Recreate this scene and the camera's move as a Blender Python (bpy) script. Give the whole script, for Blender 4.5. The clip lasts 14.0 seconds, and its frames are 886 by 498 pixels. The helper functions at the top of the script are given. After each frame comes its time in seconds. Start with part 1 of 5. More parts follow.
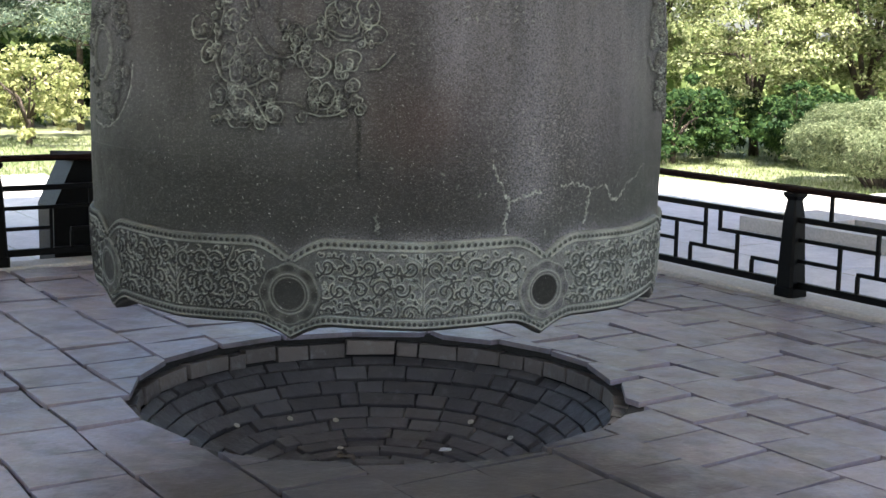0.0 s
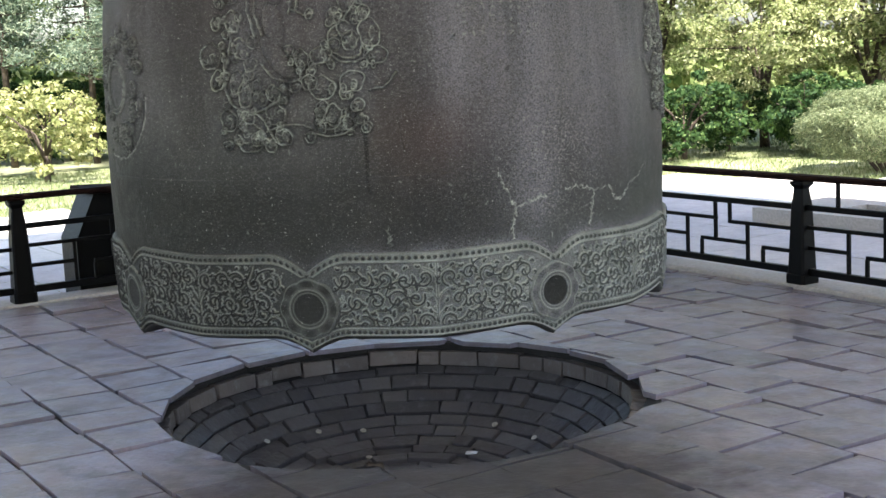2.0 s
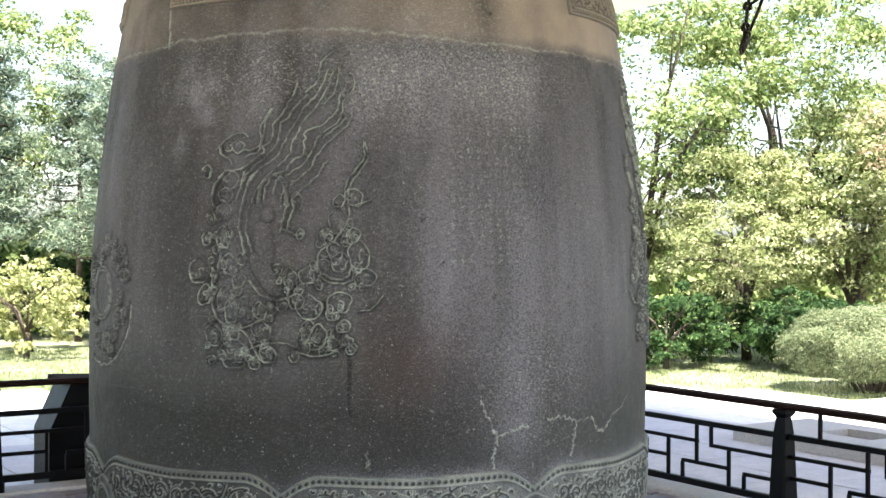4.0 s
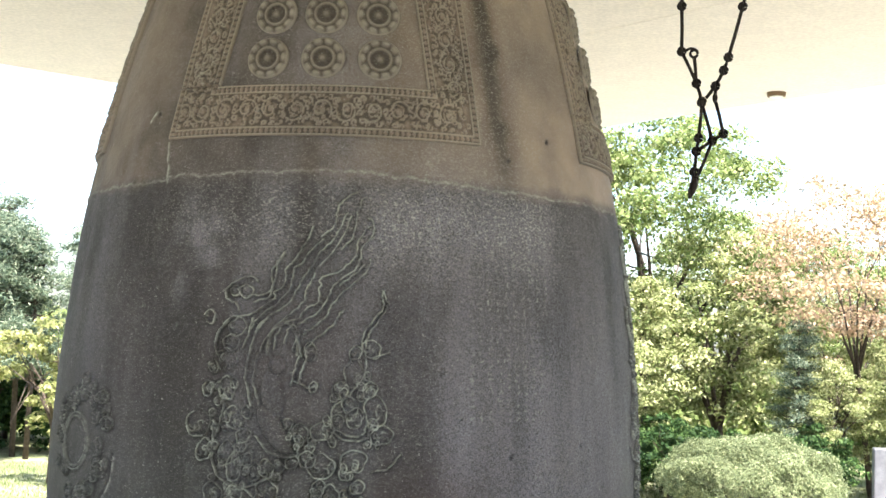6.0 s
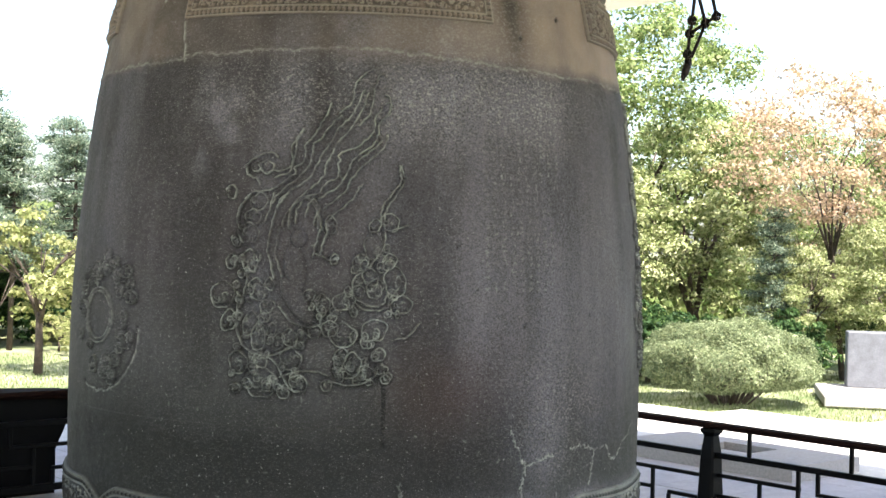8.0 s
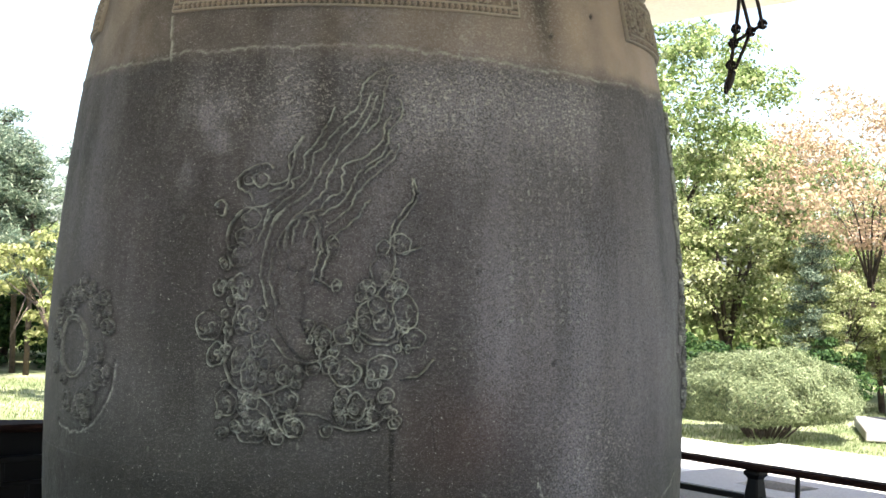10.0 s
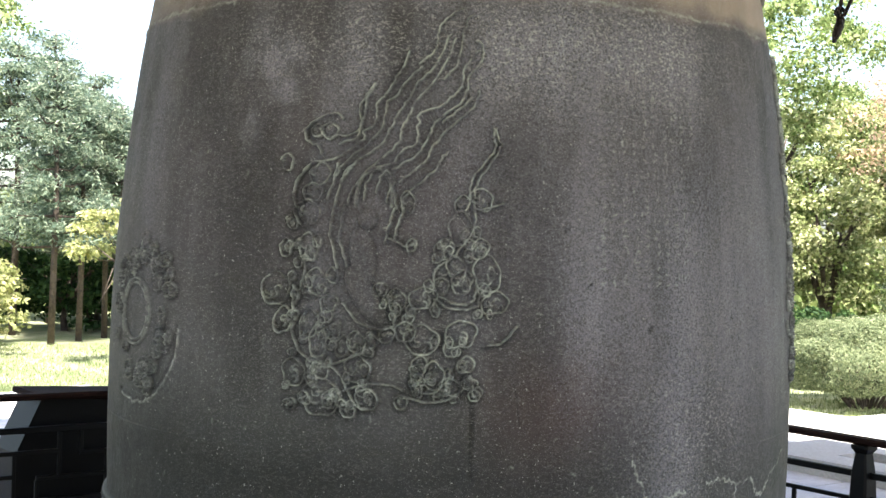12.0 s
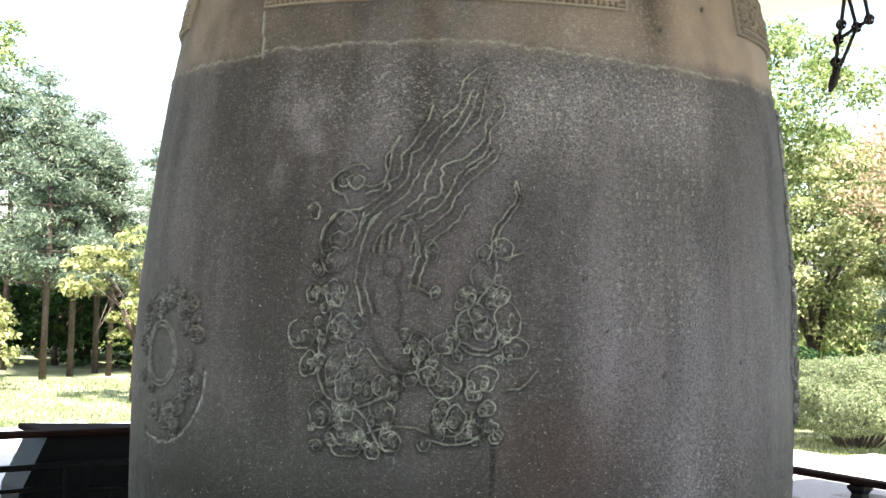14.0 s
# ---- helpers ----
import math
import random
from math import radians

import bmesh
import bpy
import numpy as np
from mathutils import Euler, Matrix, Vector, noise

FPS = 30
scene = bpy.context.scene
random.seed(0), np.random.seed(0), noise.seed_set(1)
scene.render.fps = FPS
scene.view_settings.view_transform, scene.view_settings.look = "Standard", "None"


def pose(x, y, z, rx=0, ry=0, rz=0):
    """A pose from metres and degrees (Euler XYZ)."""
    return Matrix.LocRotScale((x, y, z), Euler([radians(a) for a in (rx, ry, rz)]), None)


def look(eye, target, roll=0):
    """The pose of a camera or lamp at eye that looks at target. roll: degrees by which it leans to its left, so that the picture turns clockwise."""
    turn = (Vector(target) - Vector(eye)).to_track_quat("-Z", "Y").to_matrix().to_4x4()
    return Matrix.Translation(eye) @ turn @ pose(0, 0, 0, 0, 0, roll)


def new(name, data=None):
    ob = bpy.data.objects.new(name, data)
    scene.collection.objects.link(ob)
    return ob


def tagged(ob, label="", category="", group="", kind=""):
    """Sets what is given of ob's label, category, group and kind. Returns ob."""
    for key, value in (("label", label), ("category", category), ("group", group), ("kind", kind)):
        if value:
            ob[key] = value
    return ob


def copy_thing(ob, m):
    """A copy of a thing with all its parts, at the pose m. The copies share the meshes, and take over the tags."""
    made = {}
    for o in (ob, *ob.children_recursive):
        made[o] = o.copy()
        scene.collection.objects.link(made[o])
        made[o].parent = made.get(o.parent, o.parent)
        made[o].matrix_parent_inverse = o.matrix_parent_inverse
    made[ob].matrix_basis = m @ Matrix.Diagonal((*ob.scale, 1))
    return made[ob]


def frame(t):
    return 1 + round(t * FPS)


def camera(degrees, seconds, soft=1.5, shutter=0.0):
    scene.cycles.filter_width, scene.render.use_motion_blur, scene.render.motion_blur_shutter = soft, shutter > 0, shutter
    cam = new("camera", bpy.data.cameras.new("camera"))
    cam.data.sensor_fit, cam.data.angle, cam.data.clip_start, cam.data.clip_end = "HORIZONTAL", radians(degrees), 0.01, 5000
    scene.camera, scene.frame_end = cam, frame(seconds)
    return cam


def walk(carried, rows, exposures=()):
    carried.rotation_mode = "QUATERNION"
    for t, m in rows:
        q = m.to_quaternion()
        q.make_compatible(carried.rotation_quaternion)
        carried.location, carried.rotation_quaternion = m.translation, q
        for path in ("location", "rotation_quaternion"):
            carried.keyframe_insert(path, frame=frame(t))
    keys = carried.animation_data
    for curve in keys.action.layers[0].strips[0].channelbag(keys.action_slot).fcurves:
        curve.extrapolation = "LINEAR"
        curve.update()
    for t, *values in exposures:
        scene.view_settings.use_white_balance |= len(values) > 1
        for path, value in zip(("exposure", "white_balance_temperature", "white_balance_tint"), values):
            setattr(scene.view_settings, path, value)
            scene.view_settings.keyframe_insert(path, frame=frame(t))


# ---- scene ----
PATH = [
    (0, (1.4245, -5.3493, 1.4333), (0.5957, -1.4843, 0.8214), 0.928),
    (0.5, (1.5074, -5.4368, 1.4284), (0.5188, -1.6122, 0.7998), 0.576),
    (1, (1.5164, -5.4943, 1.4271), (0.6524, -1.6439, 0.7725), -3.034),
    (1.5, (1.4927, -5.5065, 1.4314), (0.6511, -1.6495, 0.7868), -2.330),
    (2, (1.4894, -5.4931, 1.4463), (0.5986, -1.6367, 0.8677), -2.725),
    (2.5, (1.4854, -5.4830, 1.4416), (0.5863, -1.6281, 0.8664), -2.682),
    (3, (1.4846, -5.4769, 1.4439), (0.6138, -1.6115, 0.8961), -2.373),
    (3.5, (1.4793, -5.4684, 1.4803), (0.6317, -1.5817, 1.0626), -1.662),
    (4, (1.4771, -5.4652, 1.5713), (0.6422, -1.5534, 1.5514), 0.235),
    (4.2, (1.4425, -5.4600, 1.5988), (0.5661, -1.5590, 1.7175), 1.771),
    (6.3, (0.8005, -5.3571, 1.7153), (0.4725, -1.3830, 2.0295), 1.637),
    (6.5, (0.7974, -5.3714, 1.7116), (0.4382, -1.3986, 2.0081), 1.951),
    (7, (0.7903, -5.4029, 1.7037), (0.4818, -1.4249, 1.9872), 2.117),
    (7.5, (0.7404, -5.4538, 1.6777), (0.4908, -1.4647, 1.8343), 1.538),
    (8, (0.6982, -5.4955, 1.6406), (0.4392, -1.5039, 1.6389), 1.318),
    (8.2, (0.6803, -5.5004, 1.6456), (0.4023, -1.5101, 1.6556), 1.747),
    (10.3, (0.6904, -4.8399, 1.6392), (0.3186, -0.8579, 1.7111), 1.451),
    (10.5, (0.6822, -4.7907, 1.6322), (0.2385, -0.8156, 1.6790), 1.014),
    (11, (0.6697, -4.6518, 1.6443), (0.0700, -0.6975, 1.7045), 3.785),
    (11.5, (0.6633, -4.6022, 1.6261), (0.0024, -0.6571, 1.6316), 2.223),
    (12, (0.6787, -4.6076, 1.6210), (0.0691, -0.6545, 1.5851), 1.554),
    (12.5, (0.6773, -4.6328, 1.6354), (0.0986, -0.6750, 1.6525), 1.201),
    (13, (0.6587, -4.6630, 1.6458), (0.0691, -0.7072, 1.7133), 1.645),
    (13.5, (0.6222, -4.6896, 1.6495), (0.0100, -0.7373, 1.7190), 1.512),
    (14, (0.5969, -4.7529, 1.6512), (0.0283, -0.7942, 1.7221), 1.890),
]
EXPO = 2.25
cam = camera(36.574, 14.0, soft=1.5)
walk(cam, [(t, look(e, g, r)) for t, e, g, r in PATH], exposures=[(t, EXPO + d) for t, d in ((0, -0.23), (1.5, -0.15), (2.5, -0.10), (4, 0.12), (6.5, -0.05), (8, -0.20), (10.5, -0.20), (11.5, -0.08), (12.5, 0.05), (13.2, 0.09), (14, 0.10))])

# ---- light: sun high behind the viewer, the pavilion's roof shades the bell ----
SUN_EL, SUN_AZ = 61, 155          # elevation; compass bearing of the sun, y is north
world = bpy.data.worlds.new("sky")
scene.world = world
world.use_nodes = True
wn = world.node_tree
sky = wn.nodes.new("ShaderNodeTexSky")
sky.sky_type, sky.sun_disc = "NISHITA", False
sky.sun_elevation, sky.sun_rotation = radians(SUN_EL), radians(SUN_AZ)
sky.dust_density, sky.air_density = 2.5, 1.0
wn.links.new(sky.outputs[0], wn.nodes["Background"].inputs[0])
wn.nodes["Background"].inputs[1].default_value = 0.13
lamp = bpy.data.lights.new("sun", "SUN")
lamp.energy, lamp.angle, lamp.color = 4.8, radians(0.5), (1.0, 0.95, 0.86)
sun = new("sun", lamp)
_d = Vector((math.sin(radians(SUN_AZ)) * math.cos(radians(SUN_EL)), math.cos(radians(SUN_AZ)) * math.cos(radians(SUN_EL)), math.sin(radians(SUN_EL))))
sun.matrix_world = look(_d * 40, (0, 0, 0))

RNG = np.random.default_rng(7)
random.seed(11)
S2 = math.sqrt(0.5)


def ab(a, b, z=0.0):
    """Pavilion axes: a points away to the right, b towards the viewer's right."""
    return Vector(((a + b) * S2, (a - b) * S2, z))


# ---- materials ----
class Nodes:
    def __init__(self, name):
        self.m = bpy.data.materials.new(name)
        self.m.use_nodes = True
        self.t = self.m.node_tree
        self.bsdf = self.t.nodes["Principled BSDF"]

    def add(self, kind, **props):
        n = self.t.nodes.new("ShaderNode" + kind)
        for k, v in props.items():
            if k == "op":
                n.operation = v
            elif k == "blend":
                n.data_type, n.blend_type = "RGBA", v
        return n

    def link(self, a, b):
        self.t.links.new(a, b)

    def coord(self, which="Object"):
        return self.add("TexCoord").outputs[which]

    def mapped(self, scale, which="Object"):
        m = self.add("Mapping")
        self.link(self.coord(which), m.inputs[0])
        m.inputs["Scale"].default_value = scale if isinstance(scale, tuple) else (scale,) * 3
        return m.outputs[0]

    def noise(self, scale, detail=4, rough=0.6, vec=None):
        n = self.add("TexNoise")
        n.inputs["Scale"].default_value, n.inputs["Detail"].default_value, n.inputs["Roughness"].default_value = scale, detail, rough
        self.link(vec if vec is not None else self.coord(), n.inputs["Vector"])
        return n.outputs[0]

    def ramp(self, fac, stops):
        r = self.add("ValToRGB")
        el = r.color_ramp.elements
        while len(el) < len(stops):
            el.new(0.5)
        for e, (p, c) in zip(el, stops):
            e.position, e.color = p, (*c, 1) if isinstance(c, tuple) else (c, c, c, 1)
        self.link(fac, r.inputs[0])
        return r.outputs[0]

    def mix(self, fac, a, b, blend="MIX"):
        n = self.add("Mix", blend=blend)
        for sock, v in ((n.inputs[0], fac), (n.inputs[6], a), (n.inputs[7], b)):
            if hasattr(v, "is_output"):
                self.link(v, sock)
            elif isinstance(v, tuple):
                sock.default_value = (*v, 1)
            else:
                sock.default_value = v
        return n.outputs[2]

    def math(self, op, a, b=0.5):
        n = self.add("Math", op=op)
        for sock, v in ((n.inputs[0], a), (n.inputs[1], b)):
            if hasattr(v, "is_output"):
                self.link(v, sock)
            else:
                sock.default_value = v
        return n.outputs[0]

    def attr(self, name):
        n = self.add("Attribute")
        n.attribute_name = name
        return n.outputs["Fac"]

    def bump(self, height, strength, dist):
        b = self.add("Bump")
        b.inputs["Strength"].default_value, b.inputs["Distance"].default_value = strength, dist
        self.link(height, b.inputs["Height"])
        self.link(b.outputs[0], self.bsdf.inputs["Normal"])

    def done(self, colour=None, rough=0.6, metal=0.0, spec=0.5):
        if colour is not None:
            if hasattr(colour, "is_output"):
                self.link(colour, self.bsdf.inputs["Base Color"])
            else:
                self.bsdf.inputs["Base Color"].default_value = (*colour, 1)
        if hasattr(rough, "is_output"):
            self.link(rough, self.bsdf.inputs["Roughness"])
        else:
            self.bsdf.inputs["Roughness"].default_value = rough
        self.bsdf.inputs["Metallic"].default_value = metal
        self.bsdf.inputs["Specular IOR Level"].default_value = spec
        return self.m


def bronze_material():
    """Old weathered bronze: brown grey metal under a thin mineral film, pale lime on edges, dark drip stains; the dark
    mask also carries painted relief shade.
    """
    k = Nodes("weathered_bronze")
    big = k.noise(1.6, 5, 0.65)
    streak = k.noise(3.0, 6, 0.7, k.mapped((4.6, 4.6, 0.30)))
    fine = k.noise(170, 4, 0.75)
    speck = k.noise(260, 3, 0.7)
    mid = k.noise(14, 5, 0.7)
    base = k.ramp(big, [(0.3, (0.033, 0.030, 0.031)), (0.5, (0.052, 0.047, 0.049)), (0.72, (0.075, 0.069, 0.075))])
    base = k.mix(k.ramp(streak, [(0.48, 0.0), (0.72, 0.4)]), base, (0.084, 0.079, 0.083))
    base = k.mix(k.ramp(mid, [(0.35, 0.6), (0.6, 0.0)]), base, (0.034, 0.031, 0.028))
    base = k.mix(k.ramp(k.noise(1.0, 5, 0.75, k.mapped((48, 48, 120))), [(0.52, 0.0), (0.70, 0.62)]), base, (0.132, 0.125, 0.132))
    base = k.mix(k.ramp(k.noise(1.0, 5, 0.7, k.mapped((16, 16, 0.8))), [(0.50, 0.0), (0.70, 0.5)]), base, (0.036, 0.034, 0.034))
    base = k.mix(k.math("MULTIPLY", k.attr("warm"), 0.8), base, (0.268, 0.208, 0.156))
    base = k.mix(k.math("MULTIPLY", k.attr("rust"), 0.7), base, (0.056, 0.034, 0.028))
    base = k.mix(k.math("MULTIPLY", k.attr("green"), 0.8), base, (0.070, 0.082, 0.069))
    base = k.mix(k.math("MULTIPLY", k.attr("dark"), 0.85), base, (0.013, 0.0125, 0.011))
    # chalky film; its bluish tint paints the sheen on the bronze
    chalk_sheen = k.math("MULTIPLY", k.attr("chalk_sheen"), k.ramp(fine, [(0.40, 0.05), (0.58, 1.0)]))
    base = k.mix(chalk_sheen, base, (0.196, 0.192, 0.216))
    crust = k.math("MULTIPLY", k.attr("crust"), k.ramp(k.noise(1.0, 4, 0.8, k.mapped((85, 85, 130))), [(0.53, 0.0), (0.61, 0.9)]))
    base = k.mix(crust, base, (0.27, 0.26, 0.24))
    undarkened = k.math("SUBTRACT", 1.0, k.math("MULTIPLY", k.attr("dark"), 0.75))
    base = k.mix(k.math("MULTIPLY", undarkened, k.ramp(speck, [(0.58, 0.0), (0.66, 0.6)])), base, (0.25, 0.24, 0.235))
    base = k.mix(k.ramp(k.noise(110, 2, 0.5), [(0.69, 0.0), (0.72, 0.75)]), base, (0.20, 0.20, 0.185))
    pale = k.math("MULTIPLY", k.attr("pale"), k.ramp(fine, [(0.2, 0.45), (0.6, 1.0)]))
    base = k.mix(pale, base, (0.325, 0.345, 0.295))
    k.bump(k.math("ADD", k.math("MULTIPLY", fine, 0.6), k.math("MULTIPLY", mid, 1.6)), 0.9, 0.004)
    return k.done(base, k.ramp(mid, [(0.3, 0.55), (0.7, 0.75)]), 0.0, 0.10)


def tile_material():
    k = Nodes("slate_paving_tile")
    rnd = k.add("ObjectInfo").outputs["Random"]
    isl = k.add("NewGeometry").outputs["Random Per Island"]
    r = k.math("FRACT", k.math("ADD", rnd, isl), 0)
    big = k.noise(2.3, 5, 0.65, k.coord())
    fine = k.noise(60, 4, 0.7)
    col = k.ramp(r, [(0.0, (0.115, 0.097, 0.122)), (0.35, (0.165, 0.137, 0.166)), (0.7, (0.200, 0.162, 0.176)), (1.0, (0.215, 0.185, 0.235))])
    col = k.mix(k.ramp(big, [(0.42, 0.0), (0.66, 0.6)]), col, (0.185, 0.148, 0.120))
    col = k.mix(k.ramp(k.noise(5.5, 4, 0.7), [(0.50, 0.0), (0.68, 0.72)]), col, (0.066, 0.062, 0.062))
    # bluish patches: sky sheen painted into the tile colour
    col = k.mix(k.ramp(k.noise(3.7, 4, 0.6, k.mapped((1.0, 1.0, 1.0), "Generated")), [(0.46, 0.0), (0.66, 0.6)]), col, (0.185, 0.190, 0.275))
    col = k.mix(k.ramp(fine, [(0.35, 0.35), (0.55, 0.0)]), col, (0.07, 0.066, 0.07))
    # ragged stain on the tiles before the pit, deepened by painted bell and roof shade
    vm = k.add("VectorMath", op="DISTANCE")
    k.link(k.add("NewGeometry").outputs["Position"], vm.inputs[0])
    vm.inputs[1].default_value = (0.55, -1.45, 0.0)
    stain_shade = k.math("ADD", vm.outputs["Value"], k.math("MULTIPLY", k.noise(2.6, 5, 0.7), 1.1))
    col = k.mix(k.ramp(k.math("MULTIPLY", stain_shade, 0.5), [(0.62, 0.88), (0.97, 0.0)]), col, (0.052, 0.048, 0.048))
    k.bump(k.math("ADD", fine, k.math("MULTIPLY", k.noise(9, 4, 0.6), 3.0)), 0.35, 0.005)
    k.link(k.ramp(k.math("MULTIPLY", stain_shade, 0.5), [(0.68, 0.05), (1.05, 0.5)]), k.bsdf.inputs["Specular IOR Level"])
    return k.done(col, k.ramp(k.noise(7, 4, 0.6), [(0.3, 0.30), (0.7, 0.52)]), 0.0, 0.5)


def brick_material(name="dark_clay_brick", light=1.75, tone=(1.04, 1.0, 0.97)):
    k = Nodes(name)
    rnd = k.add("ObjectInfo").outputs["Random"]
    fine = k.noise(70, 4, 0.7)
    col = k.ramp(rnd, [(p, tuple(c * light * w for c, w in zip(q, tone))) for p, q in ((0.0, (0.030, 0.027, 0.027)), (0.6, (0.042, 0.038, 0.038)), (1.0, (0.058, 0.053, 0.051)))])
    col = k.mix(k.ramp(k.noise(12, 4, 0.7), [(0.55, 0.0), (0.75, 0.6)]), col, (0.085 * light, 0.082 * light, 0.08 * light))
    k.bump(k.math("ADD", fine, k.math("MULTIPLY", k.noise(18, 4, 0.7), 2.5)), 0.7, 0.006)
    return k.done(col, k.ramp(k.noise(9, 4, 0.6), [(0.3, 0.42), (0.7, 0.7)]), 0, 0.4)


def simple(name, colour, rough, scale=20.0, vary=0.35, metal=0.0, bump=0.25, spec=0.5, dist=0.003):
    k = Nodes(name)
    n1, n2 = k.noise(scale, 5, 0.65), k.noise(scale * 6, 3, 0.7)
    lo, hi = tuple(c * (1 - vary) for c in colour), tuple(min(0.95, c * (1 + vary)) for c in colour)
    col = k.ramp(n1, [(0.32, lo), (0.68, hi)])
    col = k.mix(k.ramp(n2, [(0.4, 0.3), (0.6, 0.0)]), col, tuple(c * 0.6 for c in colour))
    k.bump(n2, bump, dist)
    return k.done(col, rough, metal, spec)


def leaf_material(name, dark, light, tip=None):
    k = Nodes(name)
    rnd = k.add("NewGeometry").outputs["Random Per Island"]
    col = k.ramp(rnd, [(0.0, dark), (0.7, light), (1.0, tip or light)])
    col = k.mix(k.ramp(k.noise(0.9, 3, 0.6), [(0.35, 0.45), (0.65, 0.0)]), col, dark)
    tr = k.add("BsdfTranslucent")
    k.link(col, tr.inputs[0])
    ms = k.add("MixShader")
    ms.inputs[0].default_value = 0.40
    k.done(col, 0.6, 0, 0.15)
    k.link(k.bsdf.outputs[0], ms.inputs[1])
    k.link(tr.outputs[0], ms.inputs[2])
    k.link(ms.outputs[0], k.t.nodes["Material Output"].inputs[0])
    return k.m


def ground_material():
    k = Nodes("lawn_soil")
    # green for tree shade, pale for sun: dappled light mixed into the lawn colour
    col = k.ramp(k.noise(0.9, 5, 0.65), [(0.3, (0.13, 0.175, 0.075)), (0.5, (0.27, 0.29, 0.16)), (0.72, (0.44, 0.42, 0.30))])
    col = k.mix(k.ramp(k.noise(40, 4, 0.7), [(0.35, 0.5), (0.6, 0.0)]), col, (0.09, 0.09, 0.045))
    k.bump(k.noise(60, 4, 0.7), 0.6, 0.03)
    return k.done(col, 0.85, 0, 0.2)


BRONZE, TILE, BRICK = bronze_material(), tile_material(), brick_material()
RIM_BRICK = brick_material("pale_rim_brick", 2.6, (1.14, 1.0, 0.88))
BLACK_WOOD = simple("black_lacquered_wood", (0.0028, 0.0026, 0.0026), 0.45, 30, 0.3, spec=0.08)
BROWN_WOOD = simple("brown_lacquered_rail", (0.013, 0.006, 0.0045), 0.8, 30, 0.4, spec=0.05)
IRON = simple("rusty_iron", (0.016, 0.010, 0.009), 0.6, 60, 0.5, 0.5)
PAVING = simple("pale_granite_paving", (0.58, 0.56, 0.53), 0.8, 6, 0.12)
GREY_PAVING = simple("grey_granite_paving", (0.40, 0.385, 0.41), 0.8, 6, 0.12)
CURB = simple("pale_granite_curb", (0.33, 0.31, 0.295), 0.75, 40, 0.2)
GROUT = simple("dark_joint_soil", (0.020, 0.018, 0.017), 0.95, 40, 0.4)
PLASTER = simple("cream_painted_ceiling", (0.88, 0.80, 0.66), 0.85, 5, 0.05, bump=0.08)
LAMP_METAL = simple("bronze_coloured_metal", (0.16, 0.10, 0.06), 0.5, 40, 0.3, 0.6)
MARBLE = simple("grey_polished_stone", (0.135, 0.138, 0.155), 0.45, 8, 0.2, spec=0.3)
BARK = simple("tree_bark", (0.075, 0.055, 0.042), 0.9, 14, 0.5, bump=0.8, dist=0.02)
WHITE_PAINT = simple("white_painted_board", (0.72, 0.72, 0.70), 0.6, 10, 0.08)
COIN = simple("dull_coin_metal", (0.50, 0.46, 0.40), 0.45, 60, 0.3, 0.6)
PAPER = simple("white_scrap", (0.78, 0.78, 0.76), 0.8, 60, 0.1)
DRY_LEAF = simple("dry_brown_leaf", (0.22, 0.18, 0.14), 0.85, 60, 0.4)
GROUND = ground_material()
LEAF = {
    "green": leaf_material("broad_leaves", (0.060, 0.105, 0.024), (0.325, 0.390, 0.155), (0.55, 0.57, 0.30)),
    "pale": leaf_material("pale_leaves", (0.12, 0.16, 0.050), (0.46, 0.48, 0.240), (0.64, 0.62, 0.39)),
    "dark": leaf_material("dark_shrub_leaves", (0.016, 0.040, 0.016), (0.060, 0.115, 0.034), (0.14, 0.21, 0.07)),
    "yellow": leaf_material("yellow_green_leaves", (0.16, 0.19, 0.065), (0.42, 0.43, 0.19), (0.60, 0.55, 0.31)),
    "pink": leaf_material("turning_leaves", (0.28, 0.22, 0.13), (0.58, 0.42, 0.29), (0.70, 0.47, 0.36)),
    "needle": leaf_material("pine_needles", (0.055, 0.092, 0.066), (0.245, 0.305, 0.215), (0.45, 0.49, 0.35)),
    "bush": leaf_material("clipped_bush_leaves", (0.10, 0.13, 0.065), (0.31, 0.36, 0.195), (0.50, 0.53, 0.32)),
    "grass": leaf_material("grass_blades", (0.12, 0.165, 0.065), (0.29, 0.33, 0.16), (0.44, 0.44, 0.27)),
}


# ---- building helpers ----
def link_mesh(name, me, material, parent=None, label=""):
    if material is not None and not me.materials:
        me.materials.append(material)
    ob = new(name, me)
    if parent is not None:
        ob.parent = parent
    if label:
        tagged(ob, label)
    return ob


def part(name, bm, material, parent=None, label="", smooth=False):
    me = bpy.data.meshes.new(name)
    bm.to_mesh(me)
    bm.free()
    if smooth:
        me.polygons.foreach_set("use_smooth", [True] * len(me.polygons))
    return link_mesh(name, me, material, parent, label)


def thing(name, label, category, group="", at=None):
    ob = new(name)
    if at is not None:
        ob.matrix_basis = at
    return tagged(ob, label, category, group)


